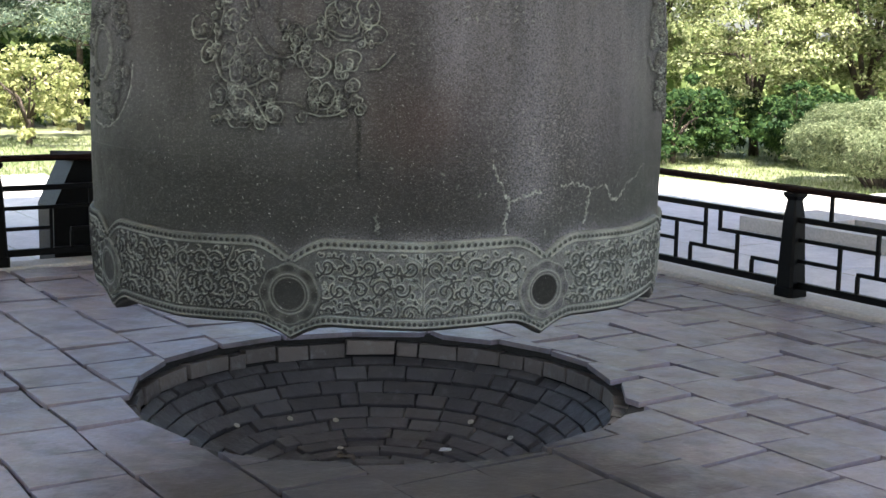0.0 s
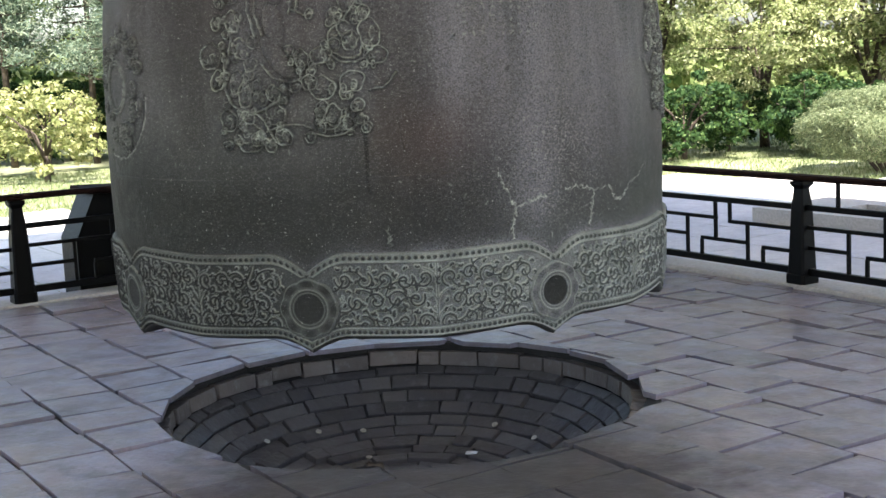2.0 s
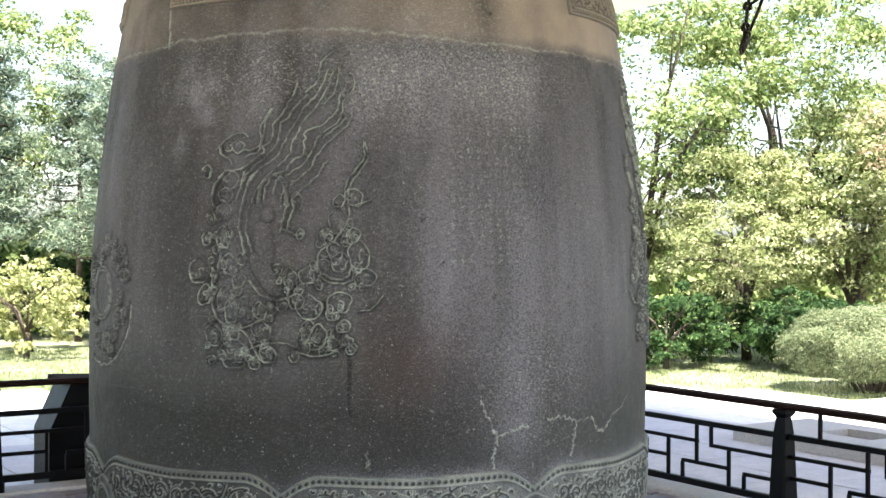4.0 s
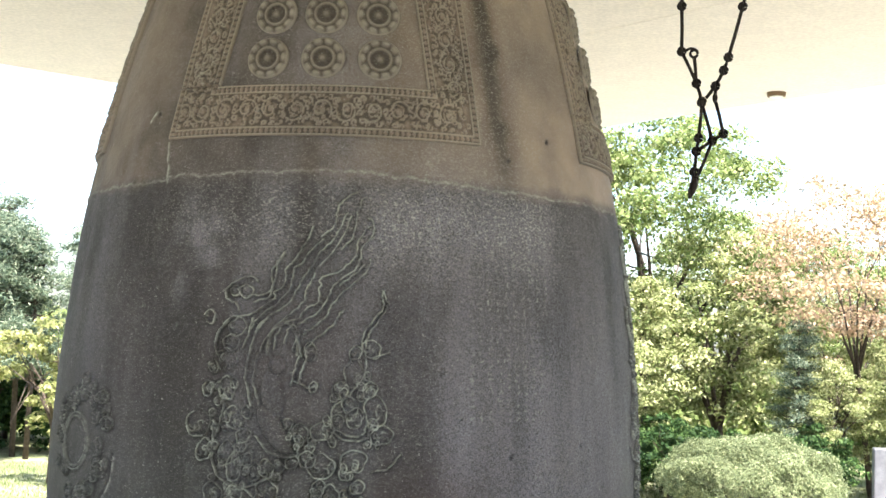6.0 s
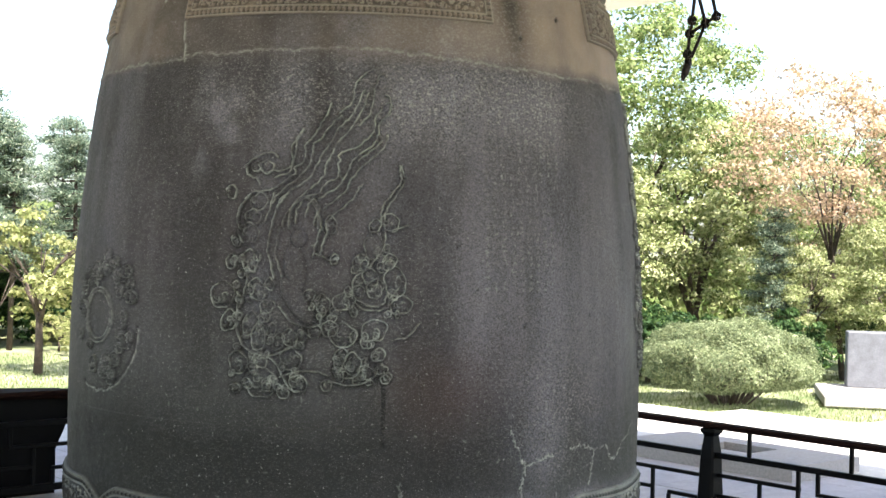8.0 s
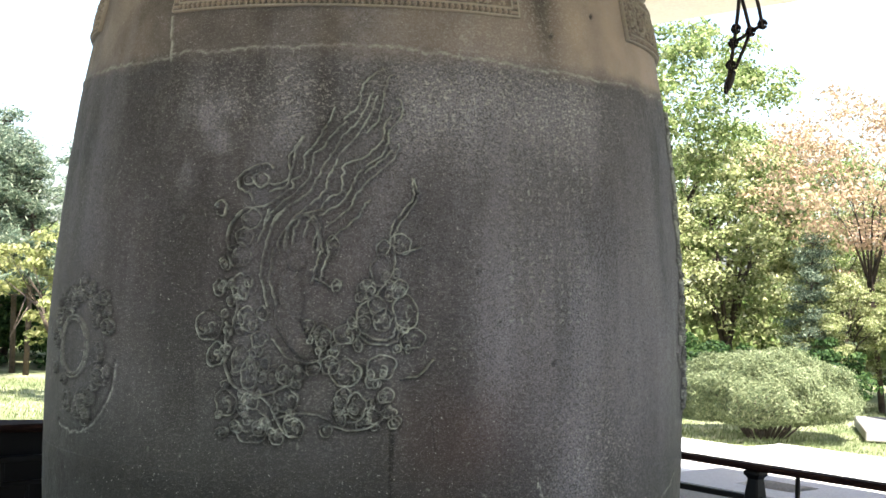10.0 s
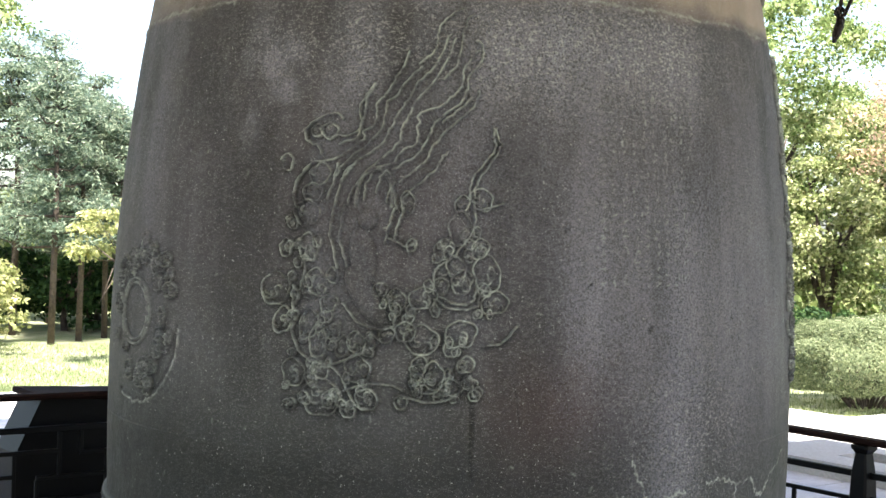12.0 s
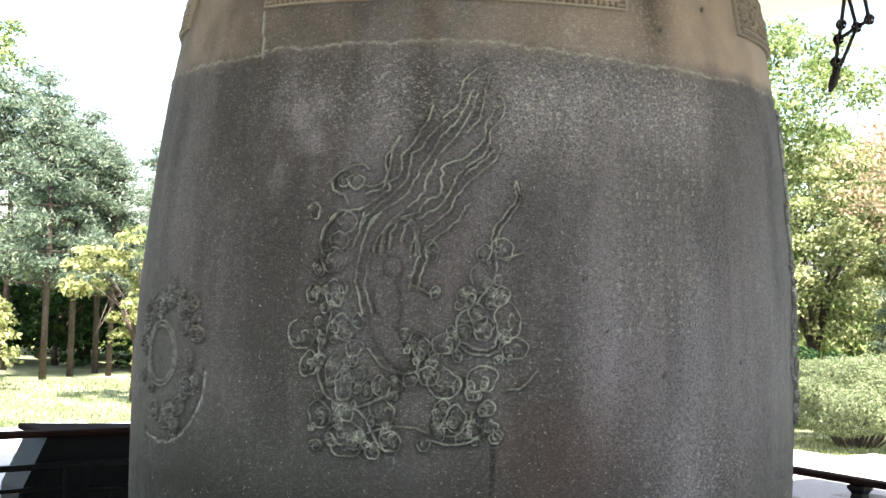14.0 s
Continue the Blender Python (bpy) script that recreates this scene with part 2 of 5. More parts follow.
def box(bm, m, sx, sy, sz, bevel=0.0, taper=1.0):
    """A box of that size, centred on m; taper narrows its top."""
    r = bmesh.ops.create_cube(bm, size=1.0)["verts"]
    for v in r:
        f = taper if v.co.z > 0 else 1.0
        v.co = Vector((v.co.x * sx * f, v.co.y * sy * f, v.co.z * sz))
    if bevel:
        es = list({e for v in r for e in v.link_edges})
        r = [v for v in bmesh.ops.bevel(bm, geom=es, offset=bevel, segments=1, affect="EDGES", clamp_overlap=True)["verts"]]
        seen, todo = set(r), list(r)
        while todo:
            for e in todo.pop().link_edges:
                for w in e.verts:
                    if w not in seen:
                        seen.add(w)
                        todo.append(w)
        r = list(seen)
    bmesh.ops.transform(bm, matrix=m, verts=r)
    return bm


def tube(bm, pts, radii, seg=8):
    """A swept round bar through the points."""
    rings = []
    pts = [Vector(p) for p in pts]
    for i, p in enumerate(pts):
        d = (pts[min(i + 1, len(pts) - 1)] - pts[max(i - 1, 0)]).normalized()
        s = d.cross(Vector((0.31, 0.17, 0.93)) if abs(d.z) < 0.95 else Vector((1, 0, 0))).normalized()
        u = d.cross(s)
        r = radii[i] if isinstance(radii, (list, tuple)) else radii
        rings.append([bm.verts.new(p + (s * math.cos(2 * math.pi * j / seg) + u * math.sin(2 * math.pi * j / seg)) * r) for j in range(seg)])
    for a, b in zip(rings, rings[1:]):
        for j in range(seg):
            bm.faces.new((a[j], a[(j + 1) % seg], b[(j + 1) % seg], b[j]))
    bm.faces.new(rings[0][::-1])
    bm.faces.new(rings[-1])
    return bm


def grid_mesh(name, V, nrow, ncol, closed=False):
    """A mesh over nrow x ncol points."""
    idx = np.arange(nrow * ncol).reshape(nrow, ncol)
    if closed:
        idx = np.concatenate([idx, idx[:, :1]], 1)
    q = np.stack([idx[:-1, :-1], idx[:-1, 1:], idx[1:, 1:], idx[1:, :-1]], -1).reshape(-1, 4)
    me = bpy.data.meshes.new(name)
    me.vertices.add(len(V))
    me.vertices.foreach_set("co", np.ascontiguousarray(V, np.float32).ravel())
    me.loops.add(q.size)
    me.loops.foreach_set("vertex_index", q.ravel().astype(np.int32))
    me.polygons.add(len(q))
    me.polygons.foreach_set("loop_start", np.arange(0, q.size, 4, dtype=np.int32))
    me.polygons.foreach_set("use_smooth", np.ones(len(q), bool))
    me.update(calc_edges=True)
    return me


def lattice_noise(x, y, scale, seed):
    """Smooth value noise from 0 to 1."""
    x, y = np.asarray(x) * scale + 137.0, np.asarray(y) * scale + 211.0
    i, j = np.floor(x).astype(int), np.floor(y).astype(int)
    u, v = x - i, y - j
    u, v = u * u * (3 - 2 * u), v * v * (3 - 2 * v)
    tab = np.random.default_rng(seed).random((256, 256))
    g = lambda a, b: tab[a % 256, b % 256]
    return (g(i, j) * (1 - u) + g(i + 1, j) * u) * (1 - v) + (g(i, j + 1) * (1 - u) + g(i + 1, j + 1) * u) * v


def cloudy(x, y, scale, seed):
    return sum(lattice_noise(x, y, scale * 2 ** k, seed + k) * 0.5 ** (k + 1) for k in range(4)) / 0.9375


# ---- the bell ----
BELL_R = 1.13


def bell_radius(z):
    u = np.asarray(z, float)
    zs = (0.40, 0.60, 0.80, 1.00, 1.20, 1.40, 1.60, 1.80, 2.00, 2.20, 2.40, 2.60, 2.80, 3.00, 3.20, 3.36, 3.44, 3.48)
    rs = (1.116, 1.134, 1.144, 1.148, 1.147, 1.142, 1.131, 1.113, 1.090, 1.062, 1.025, 0.977, 0.924, 0.864, 0.795, 0.725, 0.640, 0.530)
    lin = np.interp(u, zs, rs)
    return 0.5 * lin + 0.25 * (np.interp(u - 0.06, zs, rs) + np.interp(np.minimum(u + 0.06, 3.48), zs, rs)) if np.all(u < 3.3) else lin


def on_bell(az, z, lift=0.0):
    a = np.radians(az)
    r = bell_radius(z) + lift
    return np.stack([r * np.sin(a), -r * np.cos(a), np.broadcast_to(z, np.shape(r)) + 0 * a], -1)


class Relief:
    """Heights over the bell's skin: columns by azimuth in degrees, rows by height in metres."""

    def __init__(self, az, z):
        self.az, self.z = az, z
        self.s = np.radians(az) * BELL_R
        self.h = np.zeros((len(z), len(az)))
        self.m = {k: np.zeros((len(z), len(az))) for k in ("pale", "dark", "warm", "rust", "green", "chalk_sheen")}

    def stroke(self, pts, w, h, pale=0.8, mask="pale", spread=1.15):
        """pts: places (azimuth, height); a rounded ridge of half width w and height h along them."""
        p = np.asarray(pts, float) * (math.pi / 180 * BELL_R, 1.0)
        for k in range(0, max(1, len(p) - 1), 14):
            q = p[k:k + 15]
            lo, hi = q.min(0) - 3 * w, q.max(0) + 3 * w
            i0, i1 = np.searchsorted(self.z, (lo[1], hi[1]))
            j0, j1 = np.searchsorted(self.s, (lo[0], hi[0]))
            if i1 <= i0 or j1 <= j0:
                continue
            gs, gz = np.meshgrid(self.s[j0:j1], self.z[i0:i1])
            d = np.full(gs.shape, 9.0)
            for a, b in zip(q, q[1:]) if len(q) > 1 else [(q[0], q[0])]:
                ab_ = b - a
                t = np.clip(((gs - a[0]) * ab_[0] + (gz - a[1]) * ab_[1]) / max(1e-9, ab_ @ ab_), 0, 1)
                d = np.minimum(d, np.hypot(gs - a[0] - t * ab_[0], gz - a[1] - t * ab_[1]))
            g = np.exp(-(d / w) ** 2)
            sub = self.h[i0:i1, j0:j1]
            if h >= 0:
                np.maximum(sub, h * g, out=sub)
            else:
                sub += h * g - np.minimum(0, 0)
            if pale:
                sub = self.m[mask][i0:i1, j0:j1]
                np.maximum(sub, pale * np.exp(-(d / (w * spread)) ** 2), out=sub)

    def dome(self, az, z, ra, rz, h, tilt=0.0):
        """A smooth rounded swelling; ra in metres across, rz in metres up."""
        ds, dz = self.s[None] - math.radians(az) * BELL_R, self.z[:, None] - z
        c, s_ = math.cos(radians(tilt)), math.sin(radians(tilt))
        q = np.clip(1 - ((ds * c + dz * s_) / ra) ** 2 - ((dz * c - ds * s_) / rz) ** 2, 0, 1)
        self.h = np.maximum(self.h, h * np.sqrt(q))

    def curl(self, az, z, r, turns=1.4, start=0.0, hand=1, w=0.0045, h=0.008, pale=0.75):
        """A spiral scroll."""
        n = int(12 + 16 * turns)
        t = np.linspace(0, 1, n)
        a = radians(start) + hand * 2 * math.pi * turns * t
        rr = r * (1 - 0.82 * t)
        k = 180 / math.pi / BELL_R
        self.stroke(np.stack([az + rr * np.cos(a) * k, z + rr * np.sin(a)], 1), w, h, pale, spread=0.8)

    def head(self, az, z, r, rng, pale=0.62):
        """A rounded cloud head: a lobed swelling with a raised rim and small scrolls on it."""
        k = 180 / math.pi / BELL_R
        t = np.linspace(0, 2 * math.pi, 49)
        ph, n, sq = rng.uniform(0, 6.3), rng.integers(2, 5), rng.uniform(0.8, 1.1)
        rr = r * (0.90 + 0.12 * np.abs(np.cos(0.5 * n * (t + ph)))) * (1 + 0.10 * np.sin(2 * t + ph) + 0.05 * np.sin(5 * t))
        rim = np.stack([az + rr * np.cos(t) * k * sq, z + rr * np.sin(t) / sq], 1)
        self.stroke([(az, z), (az + 0.02, z)], r * 0.75, 0.011, 0)
        for q in range(0, 48, 8):
            self.stroke(rim[q:q + 9], 0.0023, rng.uniform(0.010, 0.016), pale * rng.uniform(0.1, 1.6), spread=0.9)
        # dark ring round the rim: shade of the recess, painted in
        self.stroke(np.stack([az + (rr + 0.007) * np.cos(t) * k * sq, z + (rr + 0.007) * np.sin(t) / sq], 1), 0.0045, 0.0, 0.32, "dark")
        for q in range(3 if r < 0.024 else 5):
            th, d = rng.uniform(0, 6.283), r * rng.uniform(0.15, 0.6)
            a0, z0 = az + d * math.cos(th) * k * sq, z + d * math.sin(th) / sq
            u = th + np.linspace(0, rng.uniform(1.6, 3.6), 9)
            q_ = r * rng.uniform(0.16, 0.32)
            self.stroke(np.stack([a0 + q_ * np.cos(u) * k, z0 + q_ * np.sin(u)], 1), rng.uniform(0.0024, 0.004), rng.uniform(0.012, 0.020), pale * rng.uniform(0.0, 1.0), spread=0.8)

    def cloud(self, az, z, r, rng, pale=0.7):
        """A cloud head: an open lobed rim that winds into a scroll, with a tail."""
        k = 180 / math.pi / BELL_R
        hand = 1 if rng.random() < 0.5 else -1
        st, turns = rng.uniform(0, 2 * math.pi), rng.uniform(0.75, 1.25)
        t = np.linspace(0, 1, 44)
        a = st + hand * 2 * math.pi * turns * t
        lob = rng.integers(3, 7)
        rr = r * (1.12 - 0.80 * t ** 1.5) * (1 + 0.26 * np.abs(np.sin(lob * a * 0.5 + st)) * (1 - 0.7 * t))
        sq = rng.uniform(0.7, 1.1)
        ln = np.stack([az + rr * np.cos(a) * k * sq, z + rr * np.sin(a)], 1)
        self.stroke([(az, z), (az + 0.01, z)], r * 0.8, 0.008, 0)
        for q0, q1 in ((0, 12), (11, 23), (22, 34), (33, 44)):
            self.stroke(ln[q0:q1], rng.uniform(0.0022, 0.0034), rng.uniform(0.010, 0.016), pale * rng.uniform(0.2, 1.15), spread=0.9)
        for _ in range(3):
            th, q = rng.uniform(0, 2 * math.pi), r * rng.uniform(0.9, 1.5)
            u = th + np.linspace(0, rng.uniform(0.5, 1.1), 8)
            self.stroke(np.stack([az + q * np.cos(u) * k, z + q * np.sin(u) * np.linspace(1, rng.uniform(0.7, 1.2), 8)], 1), 0.0026, rng.uniform(0.006, 0.012), pale * rng.uniform(0.1, 0.8), spread=0.9)
        # dark line outside the scroll paints the shade beside it
        out = np.stack([az + (rr + 0.007) * np.cos(a) * k * sq, z + (rr + 0.007) * np.sin(a)], 1)[:24]
        self.stroke(out, 0.004, 0.0, 0.3, "dark")


def smooth_line(pts, per=9):
    """A soft curve through a few places."""
    p = np.array([pts[0], *pts, pts[-1]], float)
    t = np.linspace(0, 1, per, endpoint=False)[:, None]
    out = []
    for a, b, c, d in zip(p, p[1:], p[2:], p[3:]):
        out.append(0.5 * (2 * b + (c - a) * t + (2 * a - 5 * b + 4 * c - d) * t ** 2 + (3 * b - a - 3 * c + d) * t ** 3))
    return np.concatenate(out + [p[-1:]])


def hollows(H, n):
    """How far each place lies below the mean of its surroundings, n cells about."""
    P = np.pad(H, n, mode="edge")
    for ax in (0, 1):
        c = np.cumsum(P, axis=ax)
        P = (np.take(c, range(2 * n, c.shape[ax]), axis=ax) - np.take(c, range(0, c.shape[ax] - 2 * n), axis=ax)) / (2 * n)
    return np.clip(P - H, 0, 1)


def wavy(p, q, bend, waves, amp, n=40, phase=0.0):
    """A line from p to q that bows by bend and ripples; places are (azimuth, height)."""
    k = 180 / math.pi / BELL_R
    t = np.linspace(0, 1, n)
    p, q = np.array([p[0] / k, p[1]]), np.array([q[0] / k, q[1]])
    d = q - p
    nrm = np.array([-d[1], d[0]]) / np.hypot(*d)
    off = bend * np.sin(math.pi * t) + amp * np.sin(2 * math.pi * waves * t + phase) * np.sin(math.pi * np.clip(t * 1.2, 0, 1)) ** 0.5
    out = p + d * t[:, None] + nrm * off[:, None]
    return out * (k, 1)


def band_top(az):
    d = np.abs((np.asarray(az, float) + 22.5) % 45 - 22.5)
    return 0.722 + 0.064 * np.sin(np.clip(d / 7.0, 0, 1) * math.pi / 2) - 0.010 * np.clip((d - 7) / 15.5, 0, 1)


def band_bottom(az):
    d = np.abs((np.asarray(az, float) + 22.5) % 45 - 22.5)
    return 0.436 + 0.050 * np.sin(np.clip(d / 7.0, 0, 1) * math.pi / 2) - 0.014 * np.clip((d - 7) / 15.5, 0, 1)


def finish_skin(name, R, P3, nrow, ncol, closed, parent, material=None, label=""):
    me = grid_mesh(name, P3.reshape(-1, 3), nrow, ncol, closed)
    for k, v in R.m.items():
        at = me.attributes.new(k, "FLOAT", "POINT")
        at.data.foreach_set("value", np.clip(v, 0, 1).astype(np.float32).ravel())
    return link_mesh(name, me, material or BRONZE, parent, label)


def flying_relief(R, c, flip, rng):
    """Cast relief: streaming ribbons above, a plain rounded mass, and cloud heads on winding stems; c is its azimuth."""
    X = lambda a: c + flip * a

    def rib(*pts):
        ln = smooth_line(pts)
        n = len(ln)
        ln[:, 0] = X(ln[:, 0] + (lattice_noise(np.arange(n) * 0.3, 0.7 * n, 1.0, 5) - 0.5) * 0.42 + rng.normal(0, 0.05, n))
        ln[:, 1] += (lattice_noise(np.arange(n) * 0.25, 1.3 * n, 1.0, 6) - 0.5) * 0.009
        for q in range(0, n - 1, 10):
            R.stroke(ln[q:q + 11], 0.0025, rng.uniform(0.011, 0.016), rng.uniform(0.55, 1.2) * (1.0 if ln[q, 1] > 1.75 else 0.7), spread=0.9)
        # the ribbon's shadow, drawn as a dark line offset to one side
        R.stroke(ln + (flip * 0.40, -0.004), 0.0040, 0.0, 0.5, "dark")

    rib((-10.3, 1.834), (-11.1, 1.861), (-12.6, 1.871), (-12.9, 1.902), (-11.4, 1.930), (-8.8, 1.947), (-7.3, 1.931))
    rib((-10.9, 1.908), (-9.7, 1.879), (-7.6, 1.886), (-5.5, 1.892), (-4.5, 1.932), (-4.2, 1.979), (-2.9, 2.027))
    rib((-7.7, 1.864), (-5.5, 1.882), (-4.6, 1.916), (-5.2, 1.959), (-4.2, 1.995), (-3.2, 2.024))
    rib((-12.8, 1.788), (-11.2, 1.814), (-8.5, 1.820), (-6.1, 1.851), (-4.3, 1.878), (-4.2, 1.901), (-2.9, 1.918), (-2.5, 1.949), (-2.8, 1.972), (-1.7, 1.992), (-0.7, 2.017), (0.4, 2.057), (1.6, 2.110))
    rib((-7.9, 1.777), (-7.0, 1.806), (-4.5, 1.847), (-2.2, 1.888), (-1.5, 1.927), (-1.2, 1.972), (0.5, 2.007), (2.4, 2.056), (3.6, 2.072))
    rib((-7.1, 1.762), (-6.0, 1.801), (-3.3, 1.840), (-1.3, 1.876), (-0.4, 1.911), (0.9, 1.956), (1.8, 1.991), (3.4, 2.039), (4.8, 2.066), (5.9, 2.098), (6.5, 2.130), (7.4, 2.160))
    rib((-3.4, 1.797), (-1.1, 1.835), (0.6, 1.868), (1.1, 1.907), (2.1, 1.946), (3.2, 1.986), (5.0, 2.024), (6.2, 2.060), (7.3, 2.108), (8.1, 2.151))
    rib((3.1, 2.083), (4.3, 2.101), (5.4, 2.123), (5.6, 2.161), (6.0, 2.190), (7.5, 2.217), (9.1, 2.233))
    rib((-3.3, 1.797), (-0.2, 1.810), (1.5, 1.852), (3.1, 1.870), (3.3, 1.921), (3.7, 1.948), (6.3, 1.971), (8.1, 1.998), (9.2, 2.031), (9.4, 2.064), (10.4, 2.104), (11.5, 2.118))
    rib((-0.1, 1.796), (1.9, 1.818), (3.8, 1.848), (4.9, 1.896), (6.1, 1.936), (8.7, 1.974), (9.9, 2.010), (10.1, 2.049), (11.7, 2.090), (11.9, 2.134), (11.0, 2.144))
    rib((0.9, 1.764), (4.2, 1.815), (5.6, 1.866), (7.4, 1.906), (9.6, 1.946), (11.1, 1.977), (11.7, 2.012))
    rib((6.6, 1.922), (8.4, 1.954), (10.6, 1.992))
    rib((6.8, 2.043), (8.5, 2.086), (9.0, 2.140), (9.5, 2.188), (10.6, 2.219))
    rib((1.5, 1.699), (1.9, 1.732), (3.6, 1.759), (5.6, 1.794), (6.8, 1.835), (7.6, 1.845))
    rib((10.8, 1.726), (10.6, 1.762), (11.6, 1.796), (13.5, 1.845), (14.0, 1.877), (13.7, 1.913))
    rib((11.3, 1.727), (11.3, 1.760), (12.3, 1.790), (14.2, 1.846), (14.5, 1.877), (14.0, 1.911))
    rib((-9.1, 1.711), (-8.1, 1.774), (-7.9, 1.810))
    rib((-7.9, 1.697), (-7.1, 1.764), (-5.9, 1.798))
    rib((-6.1, 1.702), (-5.1, 1.752), (-3.3, 1.785), (-1.0, 1.806))
    rib((-3.8, 1.711), (-3.6, 1.754), (-3.0, 1.781))
    rib((-0.7, 1.708), (-0.1, 1.749), (-0.1, 1.776), (-1.0, 1.798))
    rib((0.8, 1.689), (0.3, 1.743), (-0.0, 1.773))
    rib((-2.1, 1.731), (-1.6, 1.775), (-0.9, 1.794))
    rib((-13.4, 1.688), (-14.1, 1.737), (-13.0, 1.781), (-11.2, 1.814))
    rib((-7.8, 1.706), (-8.3, 1.635), (-7.3, 1.530))
    rib((-6.5, 1.695), (-6.9, 1.618), (-5.9, 1.531))
    rib((0.5, 1.692), (-0.2, 1.645), (-0.8, 1.599))
    rib((1.8, 1.693), (1.0, 1.647), (0.4, 1.607))
    rib((-13.4, 1.483), (-13.2, 1.414), (-13.2, 1.352), (-12.1, 1.309), (-10.3, 1.281), (-7.9, 1.271), (-5.9, 1.244), (-4.8, 1.201), (-3.4, 1.166), (-1.9, 1.161))
    rib((-11.6, 1.585), (-12.0, 1.492), (-13.1, 1.429))
    rib((-6.0, 1.440), (-4.3, 1.391), (-1.5, 1.372), (0.8, 1.383), (1.2, 1.421))
    rib((-10.3, 1.281), (-7.5, 1.277), (-5.1, 1.291), (-2.8, 1.313))
    rib((-5.6, 1.207), (-2.5, 1.228), (0.6, 1.228), (2.3, 1.213))
    rib((2.7, 1.197), (5.3, 1.183), (7.9, 1.190), (10.1, 1.222), (11.1, 1.261))
    rib((3.7, 1.215), (6.3, 1.211), (8.1, 1.242), (8.7, 1.274))
    rib((6.4, 1.458), (7.8, 1.433), (10.1, 1.429), (11.9, 1.446), (12.6, 1.487))
    rib((7.0, 1.465), (8.3, 1.446), (10.0, 1.442), (11.4, 1.459), (11.9, 1.486))
    rib((11.0, 1.717), (11.4, 1.675), (11.0, 1.637), (9.2, 1.582), (7.5, 1.557), (6.2, 1.531), (6.2, 1.470))
    rib((-0.1, 1.611), (2.3, 1.596), (3.6, 1.608))
    rib((11.9, 1.697), (15.0, 1.710))
    rib((12.7, 1.332), (15.3, 1.349), (17.1, 1.389))
    # plain rounded mass in place of the kneeling form
    R.dome(X(-3.1), 1.664, 0.027, 0.030, 0.018)
    R.dome(X(-3.6), 1.566, 0.036, 0.078, 0.017, flip * 10)
    R.dome(X(-3.2), 1.460, 0.034, 0.088, 0.021, flip * 34)
    k = 180 / math.pi / BELL_R
    t = np.linspace(-0.2, math.pi + 0.2, 30)
    R.stroke(np.stack([X(-2.4 + 0.050 * np.cos(t) * k), 1.715 + 0.085 * np.sin(t)], 1), 0.004, 0.012, 0.5)
    for a, z, r in ((-11.9, 1.677, 0.036), (-14.8, 1.581, 0.021), (-11.4, 1.585, 0.032), (-16.1, 1.471, 0.045), (-9.9, 1.492, 0.032), (-7.7, 1.511, 0.018), (-14.7, 1.387, 0.032), (-10.8, 1.378, 0.033), (-8.1, 1.437, 0.024), (-9.4, 1.335, 0.033), (-7.2, 1.363, 0.019), (-5.9, 1.323, 0.024), (-4.0, 1.335, 0.027), (-12.8, 1.249, 0.036), (-9.0, 1.259, 0.024), (-3.8, 1.266, 0.036), (-8.7, 1.186, 0.052), (-4.9, 1.155, 0.019), (-2.4, 1.187, 0.029)):
        R.head(X(a), z, r, rng)
    for a, z, r in ((-8.4, 1.403, 0.019), (1.3, 1.451, 0.027), (2.5, 1.369, 0.027), (-1.0, 1.478, 0.019), (0.1, 1.359, 0.021), (-2.1, 1.338, 0.019), (9.6, 1.709, 0.021), (12.2, 1.722, 0.030), (9.4, 1.643, 0.037), (7.3, 1.587, 0.027), (12.1, 1.592, 0.025), (9.0, 1.540, 0.027), (13.1, 1.527, 0.042), (7.1, 1.492, 0.021), (9.8, 1.503, 0.030), (4.7, 1.459, 0.033), (14.2, 1.450, 0.033), (12.7, 1.484, 0.018), (4.7, 1.348, 0.042)):
        R.head(X(a), z, r, rng)
    for a, z, r in ((9.8, 1.367, 0.039), (4.5, 1.283, 0.022), (10.6, 1.287, 0.022), (6.4, 1.255, 0.032), (8.6, 1.228, 0.025), (11.1, 1.237, 0.018), (-7.5, 1.181, 0.021), (2.3, 1.709, 0.024), (-10.3, 1.781, 0.030), (-9.3, 1.900, 0.022), (-11.2, 1.899, 0.017), (-15.5, 1.814, 0.021), (-11.2, 1.732, 0.027), (3.0, 1.597, 0.015), (8.5, 1.326, 0.019), (2.2, 1.183, 0.018)):
        R.head(X(a), z, r, rng)
    # small worn scrolls that fill the banks between the larger heads
    for ca, cz, ra, rz, n in ((-8.0, 1.27, 6.0, 0.11, 34), (8.0, 1.28, 4.6, 0.085, 20), (9.5, 1.53, 4.2, 0.11, 18), (-12.0, 1.54, 3.0, 0.16, 16), (0.5, 1.41, 3.0, 0.05, 7)):
        for _ in range(n):
            u, v = rng.uniform(-1, 1, 2)
            R.head(X(ca + ra * u), cz + rz * v, rng.uniform(0.009, 0.016), rng, 0.5)


